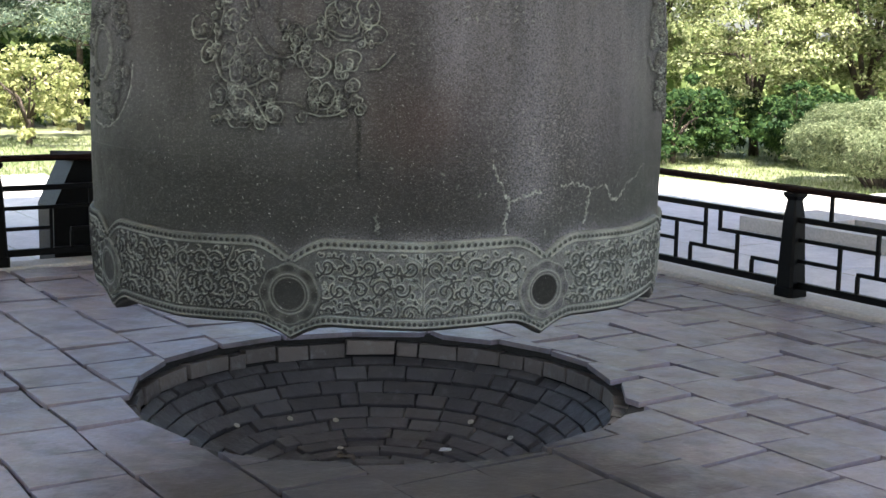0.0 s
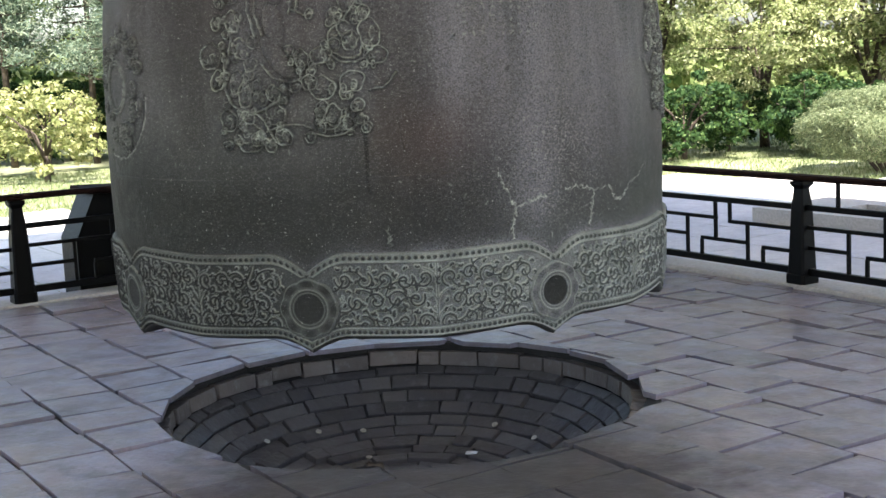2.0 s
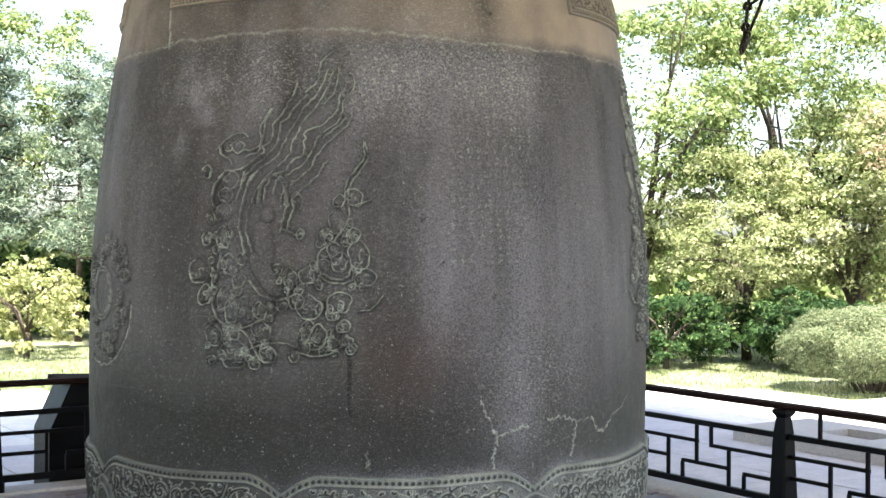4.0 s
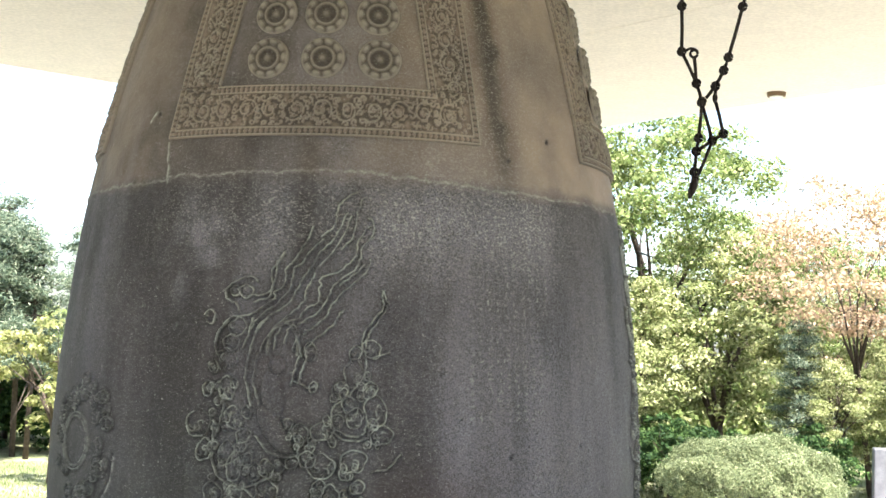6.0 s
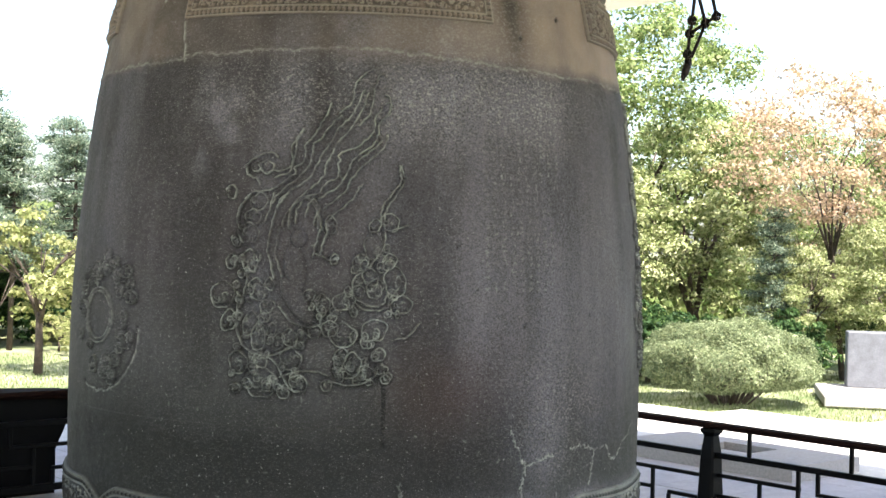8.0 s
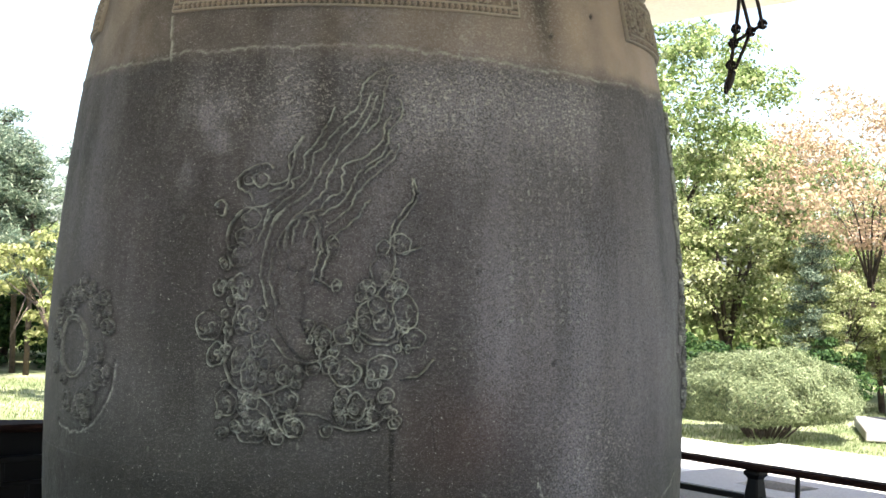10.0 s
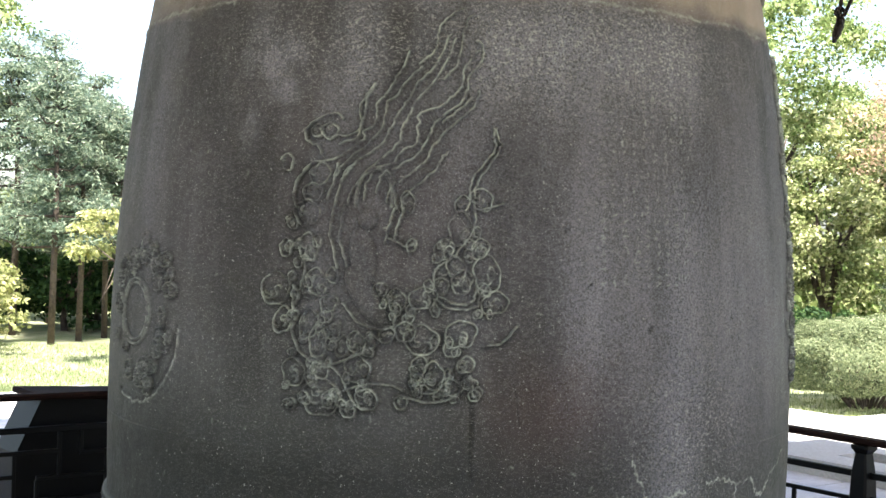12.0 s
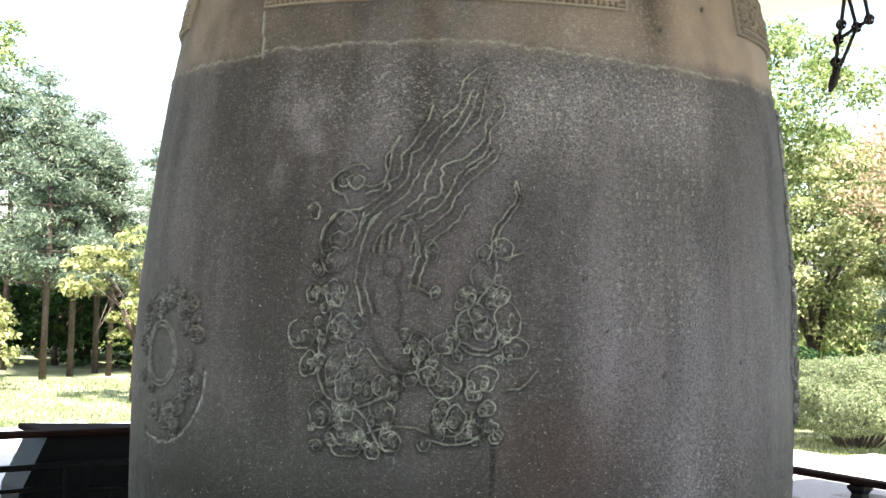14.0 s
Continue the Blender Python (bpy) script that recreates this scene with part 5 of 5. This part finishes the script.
def hanging_chain():
    ch = thing("iron_chain", "rusty iron linked rods hanging from the ceiling and hooked together", "chain")
    y0 = 2.15
    P = lambda x, z, dy=0.0: (x, y0 + dy, z)
    top_l, top_r = P(1.478, 4.0), P(1.895, 4.0)
    for p, q in ((top_l, P(1.477, 3.71)), (P(1.477, 3.71), P(1.48, 3.45)), (P(1.48, 3.45), P(1.565, 3.27)), (P(1.565, 3.27), P(1.597, 3.165)), (P(1.597, 3.165), P(1.582, 2.96)), (P(1.582, 2.96), P(1.57, 2.885)),
                 (P(1.57, 2.885), P(1.56, 2.77)), (P(1.56, 2.77), P(1.540, 2.645)), (P(1.597, 3.165, .02), P(1.66, 2.95, .02)), (P(1.66, 2.95, .02), P(1.575, 2.73, .015)),
                 (P(1.66, 2.95, .02), P(1.72, 2.99, .02)), (P(1.72, 2.99, .02), P(1.67, 3.19, .02)), (P(1.57, 2.885), P(1.66, 2.95, .01)),
                 (top_r, P(1.815, 3.71)), (P(1.815, 3.71), P(1.74, 3.42)), (P(1.74, 3.42), P(1.715, 3.345)), (P(1.715, 3.345), P(1.67, 3.255)), (P(1.67, 3.255), P(1.67, 3.19)), (P(1.67, 3.255), P(1.605, 3.17, .01)),
                 (P(1.55, 3.44, .01), P(1.565, 3.27, .012))):
        rod_link(ch, p, q)
    bm = bmesh.new()
    tube(bm, [Vector(P(1.48, 3.45)) + Vector((0.02 + 0.035 * (1 - math.cos(t)), 0, 0.028 * math.sin(t) - 0.01)) for t in np.linspace(0, math.pi * 1.25, 10)], 0.008, 8)
    part("hook", bm, IRON, ch, smooth=True)
    bm = bmesh.new()
    tube(bm, [P(1.565, 2.735), P(1.56, 2.70), P(1.548, 2.66), P(1.535, 2.62)], [0.012, 0.024, 0.022, 0.008], 10)
    part("end_weight", bm, IRON, ch, smooth=True)
    for q in (top_l, top_r):
        bm = bmesh.new()
        bmesh.ops.create_cone(bm, cap_ends=True, segments=16, radius1=0.05, radius2=0.05, depth=0.012, matrix=pose(q[0], q[1], 3.994))
        part("ceiling_plate", bm, IRON, ch)


hanging_chain()


def downlight():
    d = thing("ceiling_lamp", "small unlit bronze coloured surface lamp under the ceiling", "lamp", "", Matrix.Translation(ab(6.10, -2.41, 4.0)))
    bm = bmesh.new()
    bmesh.ops.create_cone(bm, cap_ends=True, segments=32, radius1=0.075, radius2=0.08, depth=0.035, matrix=pose(0, 0, -0.0175))
    part("housing", bm, LAMP_METAL, d)
    bm = bmesh.new()
    bmesh.ops.create_cone(bm, cap_ends=True, segments=32, radius1=0.055, radius2=0.055, depth=0.008, matrix=pose(0, 0, -0.039))
    part("lens", bm, PAPER, d)


downlight()


# ---- garden objects ----
def monument():
    mo = thing("stone_monument", "pale grey polished stone slab on a low stone step", "monument", "", pose(5.55, 12.55, GZ, 0, 0, -8))
    bm = bmesh.new()
    box(bm, pose(0.45, -0.45, 0.055), 2.9, 1.8, 0.13, 0.012)
    part("step", bm, CURB, mo)
    bm = bmesh.new()
    box(bm, pose(0.13, 0.15, 0.12 + 0.37), 1.5, 0.35, 0.74, 0.012)
    part("stone_slab", bm, MARBLE, mo)


monument()


def low_block():
    lb = thing("stone_plinth", "low pale stone plinth with a rectangular recess on the paving", "plinth", "", Matrix.Translation(ab(6.45, -2.85, GZ)) @ Matrix.Rotation(radians(-45), 4, "Z"))
    bm = bmesh.new()
    L, W, h, x0, x1, y0, y1 = 0.95, 0.50, 0.13, -0.28, 0.30, -0.16, 0.24
    for a, b, c, d in ((-L, L, -W, y0), (-L, L, y1, W), (-L, x0, y0, y1), (x1, L, y0, y1)):
        box(bm, pose((a + b) / 2, (c + d) / 2, h / 2), b - a, d - c, h)
    part("stone_rim", bm, CURB, lb)
    bm = bmesh.new()
    box(bm, pose((x0 + x1) / 2, (y0 + y1) / 2, 0.015), x1 - x0 - 0.004, y1 - y0 - 0.004, 0.03)
    part("recess_floor", bm, simple("dark_brown_recess", (0.10, 0.075, 0.06), 0.8, 20, 0.3), lb)


low_block()


def signpost():
    sp = thing("notice_board", "small white notice board on a thin pale post in grass", "sign", "", pose(-9.35, 12.2, GZ - 0.03, 0, 0, 30))
    bm = bmesh.new()
    tube(bm, [(0, 0, 0), (0, 0, 1.42)], 0.022, 8)
    part("post", bm, WHITE_PAINT, sp)
    bm = bmesh.new()
    box(bm, pose(0, -0.035, 1.66), 0.25, 0.03, 0.50, 0.006)
    part("board", bm, WHITE_PAINT, sp)


signpost()


# ---- plants ----
def leaf_sheet(C, N, size, rng, aspect=0.55):
    """Vertices of folded leaves at centres C, facing about N."""
    n = len(C)
    d = rng.normal(size=(n, 3))
    N = N + rng.normal(size=(n, 3)) * 0.55
    N /= np.linalg.norm(N, axis=1, keepdims=True)
    d -= (d * N).sum(1, keepdims=True) * N
    d /= np.linalg.norm(d, axis=1, keepdims=True)
    s = np.cross(N, d)
    L = (size * rng.uniform(0.6, 1.35, n))[:, None]
    w = L * aspect * 0.5
    tip, tail = C + d * L * 0.5 - N * L * 0.12, C - d * L * 0.5
    mid = C + N * L * 0.06
    return np.stack([tail, mid + s * w, tip, mid - s * w], 1)


def leaves(name, V, material, parent, label=""):
    n = len(V)
    me = bpy.data.meshes.new(name)
    me.vertices.add(4 * n)
    me.vertices.foreach_set("co", np.ascontiguousarray(V, np.float32).ravel())
    me.loops.add(4 * n)
    me.loops.foreach_set("vertex_index", np.arange(4 * n, dtype=np.int32))
    me.polygons.add(n)
    me.polygons.foreach_set("loop_start", np.arange(0, 4 * n, 4, dtype=np.int32))
    me.update(calc_edges=True)
    return link_mesh(name, me, material, parent, label)


def broad_tree(name, height, crown_r, base, n_clump, per, size, leaf, label, seed, lean=0.0, stout=1.0):
    """Trunk, forking limbs, and a crown of leaf clumps with gaps."""
    rng = np.random.default_rng(seed)
    tr = thing(name, label, "tree" if height > 1.6 else "shrub")
    tops = []
    bm = bmesh.new()
    trunk_top = max(base, 0.25 * height)
    r0 = (0.016 * height + 0.02) * stout
    tube(bm, [(0, 0, -0.05), (lean * 0.3, 0.02, trunk_top * 0.5), (lean * 0.6, 0, trunk_top)], [r0 * 1.25, r0, r0 * 0.8], 9)
    part("trunk", bm, BARK, tr, smooth=True)
    for i in range(7):
        bm = bmesh.new()
        a = 2 * math.pi * (i + rng.uniform(-.3, .3)) / 7
        rr, zz = crown_r * rng.uniform(0.45, 0.8), trunk_top + (height - trunk_top) * rng.uniform(0.3, 0.85)
        e = Vector((rr * math.cos(a), rr * math.sin(a), zz))
        m = Vector((lean * 0.6 + 0.35 * e.x, 0.35 * e.y, trunk_top + 0.55 * (zz - trunk_top)))
        tube(bm, [(lean * 0.6, 0, trunk_top * rng.uniform(0.7, 0.98)), m, e], [r0 * 0.55, r0 * 0.34, r0 * 0.1], 6)
        for _ in range(3):
            e2 = m.lerp(e, rng.uniform(0.2, 0.8)) + Vector(rng.normal(size=3).tolist()) * crown_r * 0.28
            tube(bm, [m.lerp(e, rng.uniform(0, 0.5)), e2], [r0 * 0.2, r0 * 0.05], 5)
        part("limb", bm, BARK, tr, smooth=True)
    u = rng.normal(size=(n_clump, 3))
    u /= np.linalg.norm(u, axis=1, keepdims=True)
    rad = rng.uniform(0.35, 1.0, n_clump) ** 0.5
    wob = 0.8 + 0.35 * rng.random(n_clump)
    half = (height - base) / 2
    C = u * (rad * wob)[:, None] * (crown_r, crown_r, half) + (lean, 0, base + half)
    # each clump is a flattened cushion, its leaves lying on the upper side
    o = rng.normal(size=(n_clump * per, 3))
    o /= np.linalg.norm(o, axis=1, keepdims=True)
    o[:, 2] = np.where(rng.random(len(o)) < 0.75, np.abs(o[:, 2]), o[:, 2])
    size_of = np.repeat(rng.uniform(0.65, 1.35, n_clump), per)[:, None]
    cl = np.repeat(C, per, 0) + o * (rng.uniform(0.3, 1.1, (len(o), 1)) ** 0.6) * size_of * crown_r * (0.200, 0.200, 0.140)
    N = o * (0.8, 0.8, 0.8) + (0, 0, 0.35)
    leaves("crown", leaf_sheet(cl, N, size, rng), leaf, tr)
    return tr


def pine_tree(height, radius, seed, label):
    """Straight trunk with whorls of drooping boughs of needle sprays."""
    rng = np.random.default_rng(seed)
    tr = thing("pine_tree", label, "tree")
    bm = bmesh.new()
    tube(bm, [(0, 0, -0.05), (0.04, 0, height * 0.5), (0, 0, height)], [0.065, 0.05, 0.012], 9)
    part("trunk", bm, BARK, tr, smooth=True)
    bm = bmesh.new()
    sprays = []
    for z in np.arange(height * 0.34, height * 0.99, 0.27):
        r = radius * (1.06 - z / height) ** 0.75 * rng.uniform(0.55, 1.15)
        turn = rng.uniform(0, 6.3)
        for j in range(3):
            a = turn + j * 2.094 + rng.uniform(-0.5, 0.5)
            e = np.array([r * math.cos(a), r * math.sin(a), rng.uniform(-0.12, 0.30)]) * rng.uniform(0.75, 1.15)
            tube(bm, [(0, 0, z), (e[0] * .5, e[1] * .5, z - .02), (e[0], e[1], z + e[2])], [0.026, 0.018, 0.006], 5)
            # flat pads of needles along the bough
            for t in (0.45, 0.72, 1.0):
                if t * r < 0.12:
                    continue
                m = 110
                o = rng.normal(size=(m, 3)) * (0.12, 0.12, 0.055) * (0.7 + 0.5 * t)
                sprays.append(np.array([0, 0, z + 0.03]) + e * t + rng.normal(size=3) * 0.05 + o)
    tagged(part("branchwork", bm, BARK, tr), kind="stuff")
    C = np.concatenate(sprays)
    leaves("crown", leaf_sheet(C, np.tile((0, 0, 0.9), (len(C), 1)), 0.115, rng, 0.22), LEAF["needle"], tr)
    return tr


def dome_bush(at):
    """Clipped rounded bush: twigs at the foot, fine leaves over a lumpy dome."""
    rng = np.random.default_rng(33)
    b = thing("round_bush", "clipped round pale green bush beside the paving", "bush", "", at)
    n = 60000
    u = rng.normal(size=(n, 3))
    u /= np.linalg.norm(u, axis=1, keepdims=True)
    u[:, 2] = np.abs(u[:, 2]) * np.where(rng.random(n) < 0.25, -0.5, 1)
    lump = 1 + 0.10 * np.sin(7 * u[:, 0] + 3) * np.sin(6 * u[:, 1] + 5 * u[:, 2]) + 0.05 * np.sin(19 * u[:, 0]) * np.sin(17 * u[:, 1])
    C = u * (lump * rng.uniform(0.80, 1.0, n) ** 0.5 + np.where(rng.random(n) < .06, 0.05, 0))[:, None] * (1.12, 1.0, 0.60) + (0, 0, 0.42)
    C[:, 2] = np.maximum(C[:, 2], 0.03)
    leaves("foliage", leaf_sheet(C, u * 0.8 + (0, 0, 0.4), 0.046, rng, 0.24), LEAF["bush"], b)
    bm = bmesh.new()
    for _ in range(60):
        a, r = rng.uniform(0, 2 * math.pi), rng.uniform(0.1, 0.75)
        tube(bm, [(0.3 * r * math.cos(a), 0.3 * r * math.sin(a), -0.05), (r * math.cos(a), r * math.sin(a), 0.45)], [0.014, 0.006], 5)
    part("branchwork", bm, BARK, b)


dome_bush(pose(3.22, 11.55, GZ))

def copies(ob, places):
    for x, y, r, s in places:
        copy_thing(ob, pose(x, y, GZ, 0, 0, r) @ Matrix.Diagonal((s, s, s, 1)))


T_GREEN = broad_tree("broadleaf_tree", 6.4, 2.2, 1.6, 88, 260, 0.085, LEAF["green"], "tall green broadleaf tree in dappled sun behind the lawn", 1, 0.2)
T_GREEN.matrix_basis = pose(2.3, 17.8, GZ, 0, 0, 20)
copies(T_GREEN, ((0.1, 16.3, 80, 0.98), (6.0, 20.5, 160, 0.72), (-2.6, 21.5, 250, 1.05), (8.9, 21.5, 300, 0.86), (4.0, 22.0, 40, 0.80), (-13.7, 19.6, 10, 1.16), (-14.6, 15.6, 190, 0.92)))
T_OAK = broad_tree("broadleaf_tree", 3.9, 1.7, 0.8, 95, 220, 0.075, LEAF["pale"], "young pale green tree with low spreading branches", 2, -0.15)
T_OAK.matrix_basis = pose(3.5, 16.8, GZ, 0, 0, 0)
copies(T_OAK, ((1.75, 15.8, 70, 0.80), (7.2, 16.8, 120, 0.8), (5.4, 17.4, 200, 0.82), (6.1, 14.7, 280, 0.60), (4.9, 14.9, 320, 0.50), (-0.9, 16.8, 200, 0.75)))
T_PINK = broad_tree("maple_tree", 4.8, 1.7, 2.0, 120, 85, 0.070, LEAF["pink"], "tree with sparse leaves turning reddish pink", 3, -0.35, 0.42)
T_PINK.matrix_basis = pose(5.5, 15.3, GZ, 0, 0, 0)
T_YELLOW = broad_tree("small_tree", 2.1, 0.95, 0.85, 45, 130, 0.080, LEAF["yellow"], "small yellow-green tree with a thin pale trunk on the lawn", 4)
T_YELLOW.matrix_basis = pose(-6.0, 12.5, GZ, 0, 0, 0)
T_LOW = broad_tree("leafy_shrub", 1.5, 0.95, 0.05, 32, 95, 0.085, LEAF["yellow"], "bright yellow-green leafy shrub on the lawn's far edge", 14)
T_LOW.matrix_basis = pose(-9.0, 13.2, GZ, 0, 0, 0)
copies(T_LOW, ((-9.6, 14.4, 100, 0.95), (-10.8, 13.8, 50, 1.05), (-7.1, 16.4, 220, 0.45), (-6.6, 15.8, 300, 0.42)))
T_SHRUB = broad_tree("dark_shrub", 1.15, 0.85, 0.02, 55, 120, 0.075, LEAF["dark"], "dense dark green shrub under the trees", 5)
T_SHRUB.matrix_basis = pose(0.6, 14.0, GZ, 0, 0, 0)
copies(T_SHRUB, ((2.45, 14.1, 90, 0.95), (3.0, 13.6, 180, 0.85), (-0.7, 14.2, 30, 1.1), (1.2, 15.2, 10, 0.85), (-0.2, 15.4, 60, 0.95), (2.4, 15.0, 130, 0.9), (4.4, 14.2, 260, 0.9), (6.3, 15.4, 70, 0.9)))
T_PINE = pine_tree(4.9, 1.35, 6, "tall dark green pine with layered boughs")
T_PINE.matrix_basis = pose(-8.55, 15.2, GZ, 0, 0, 0) @ Matrix.Scale(0.9, 4)
copies(T_PINE, ((-8.45, 16.0, 60, 0.93), (-8.35, 16.8, 140, 0.90), (-7.95, 16.4, 20, 0.87), (-9.9, 16.6, 60, 1.12), (-11.3, 16.2, 200, 1.2), (-7.3, 17.6, 80, 0.90), (-5.9, 18.4, 80, 0.82), (8.2, 23.5, 20, 1.05), (-12.6, 18.0, 100, 1.2),
                (-9.4, 18.6, 250, 1.05), (-8.2, 19.5, 300, 0.95), (-10.6, 19.5, 15, 1.25), (4.35, 14.8, 130, 0.58)))
copies(T_SHRUB, ((-8.2, 18.2, 50, 1.3), (-9.6, 18.0, 95, 1.4), (-7.0, 18.6, 210, 1.3), (-10.9, 17.6, 15, 1.4), (-5.9, 19.6, 160, 1.3), (-12.3, 17.2, 330, 1.4), (-8.9, 20.4, 80, 1.6), (-7.6, 20.6, 170, 1.6), (-10.2, 20.8, 260, 1.6)))


def undergrowth():
    """Far thicket behind the trees."""
    rng = np.random.default_rng(44)
    n = 36000
    t = rng.uniform(-40, 32, n)
    r = rng.uniform(25.5, 31, n)
    a = np.radians(t)
    hgt = 1.1 + 1.2 * lattice_noise(t * 0.16, 0 * t, 1.0, 5) + 0.8 * lattice_noise(t * 0.7, 0 * t, 1.0, 6)
    C = np.stack([r * np.sin(a), r * np.cos(a), GZ + rng.random(n) ** 0.8 * hgt], 1)
    ob = leaves("thicket", leaf_sheet(C, np.tile((0, -0.6, 0.5), (n, 1)), 0.30, rng), LEAF["green"], None)
    tagged(ob, "far thicket of green undergrowth behind the trees", "undergrowth", kind="stuff")


def grass():
    rng = np.random.default_rng(45)
    n = 30000
    t = np.concatenate([rng.uniform(-44, -22, n // 2), rng.uniform(-4, 32, n // 2)])
    r = 11.0 + 6.5 * rng.random(n) ** 1.3
    a = np.radians(t)
    C = np.stack([r * np.sin(a), r * np.cos(a), np.full(n, GZ - 0.005)], 1)
    d = np.stack([rng.normal(size=n) * 0.02, rng.normal(size=n) * 0.02, rng.uniform(0.008, 0.026, n)], 1)
    s = np.stack([np.cos(rng.uniform(0, 6.3, n)), np.sin(rng.uniform(0, 6.3, n)), np.zeros(n)], 1) * 0.006
    V = np.stack([C - s - (0, 0, .03), C + s - (0, 0, .03), C + d + s * 0.3, C + d - s * 0.3], 1)
    ob = leaves("grass", V, LEAF["grass"], None)
    tagged(ob, "short patchy lawn grass", "grass", kind="stuff")


undergrowth()
grass()


# ---- litter in the pit ----
COINS = ((-0.718, 0.216, 'coin'), (-0.544, 0.457, 'coin'), (-0.351, 0.565, 'coin'), (0.29, 0.642, 'coin'), (0.509, 0.462, 'coin'), (0.215, 0.414, 'scrap'), (-0.26, 0.336, 'coin'))


def on_lining(x, y, lift, spin=0.0):
    """A pose lying on the pit's lining."""
    r = math.hypot(x, y)
    m = (bowl_z(r + 0.02) - bowl_z(r - 0.02)) / 0.04
    n = Vector((-m * x / r, -m * y / r, 1)).normalized()
    return Matrix.Translation(Vector((x, y, bowl_z(r))) + n * lift) @ n.to_track_quat("Z", "Y").to_matrix().to_4x4() @ pose(0, 0, 0, 0, 0, spin)


def pebbles():
    rng = random.Random(6)
    for x, y, kind in COINS:
        if kind == "coin":
            c = thing("coin", "small dull coin lying on the pit bricks", "coin", "coins in the pit", on_lining(x, y, 0.013, rng.uniform(0, 360)))
            bm = bmesh.new()
            bmesh.ops.create_cone(bm, cap_ends=True, segments=18, radius1=0.015, radius2=0.015, depth=0.004)
            part("disc", bm, COIN, c)
        else:
            c = thing("paper_scrap", "crumpled white scrap lying in the pit", "litter", "", on_lining(x, y, 0.016, 30))
            bm = bmesh.new()
            bmesh.ops.create_icosphere(bm, subdivisions=2, radius=0.03)
            for v in bm.verts:
                v.co = Vector((v.co.x * (1 + rng.uniform(-.3, .3)), v.co.y * 0.5 * (1 + rng.uniform(-.3, .3)), v.co.z * 0.25))
            part("scrap", bm, PAPER, c)
    lf = thing("dry_leaf", "curled dry brown leaf lying in the pit", "leaf", "", on_lining(-0.204, 0.231, 0.014, 20))
    bm = bmesh.new()
    rows = []
    for i in range(7):
        w = 0.035 * math.sin(math.pi * (i + 0.4) / 7)
        rows.append([bm.verts.new((s * w, -0.055 + 0.018 * i, 0.012 * abs(s) + 0.008 * math.sin(i))) for s in (-1, -0.4, 0.4, 1)])
    for p, q in zip(rows, rows[1:]):
        for i in range(3):
            bm.faces.new((p[i], p[i + 1], q[i + 1], q[i]))
    bmesh.ops.solidify(bm, geom=bm.faces[:], thickness=0.0015)
    part("blade", bm, DRY_LEAF, lf, smooth=True)


pebbles()

# ---- pieces of the floor and the pit ----
pit_bricks()
floor_tiles()
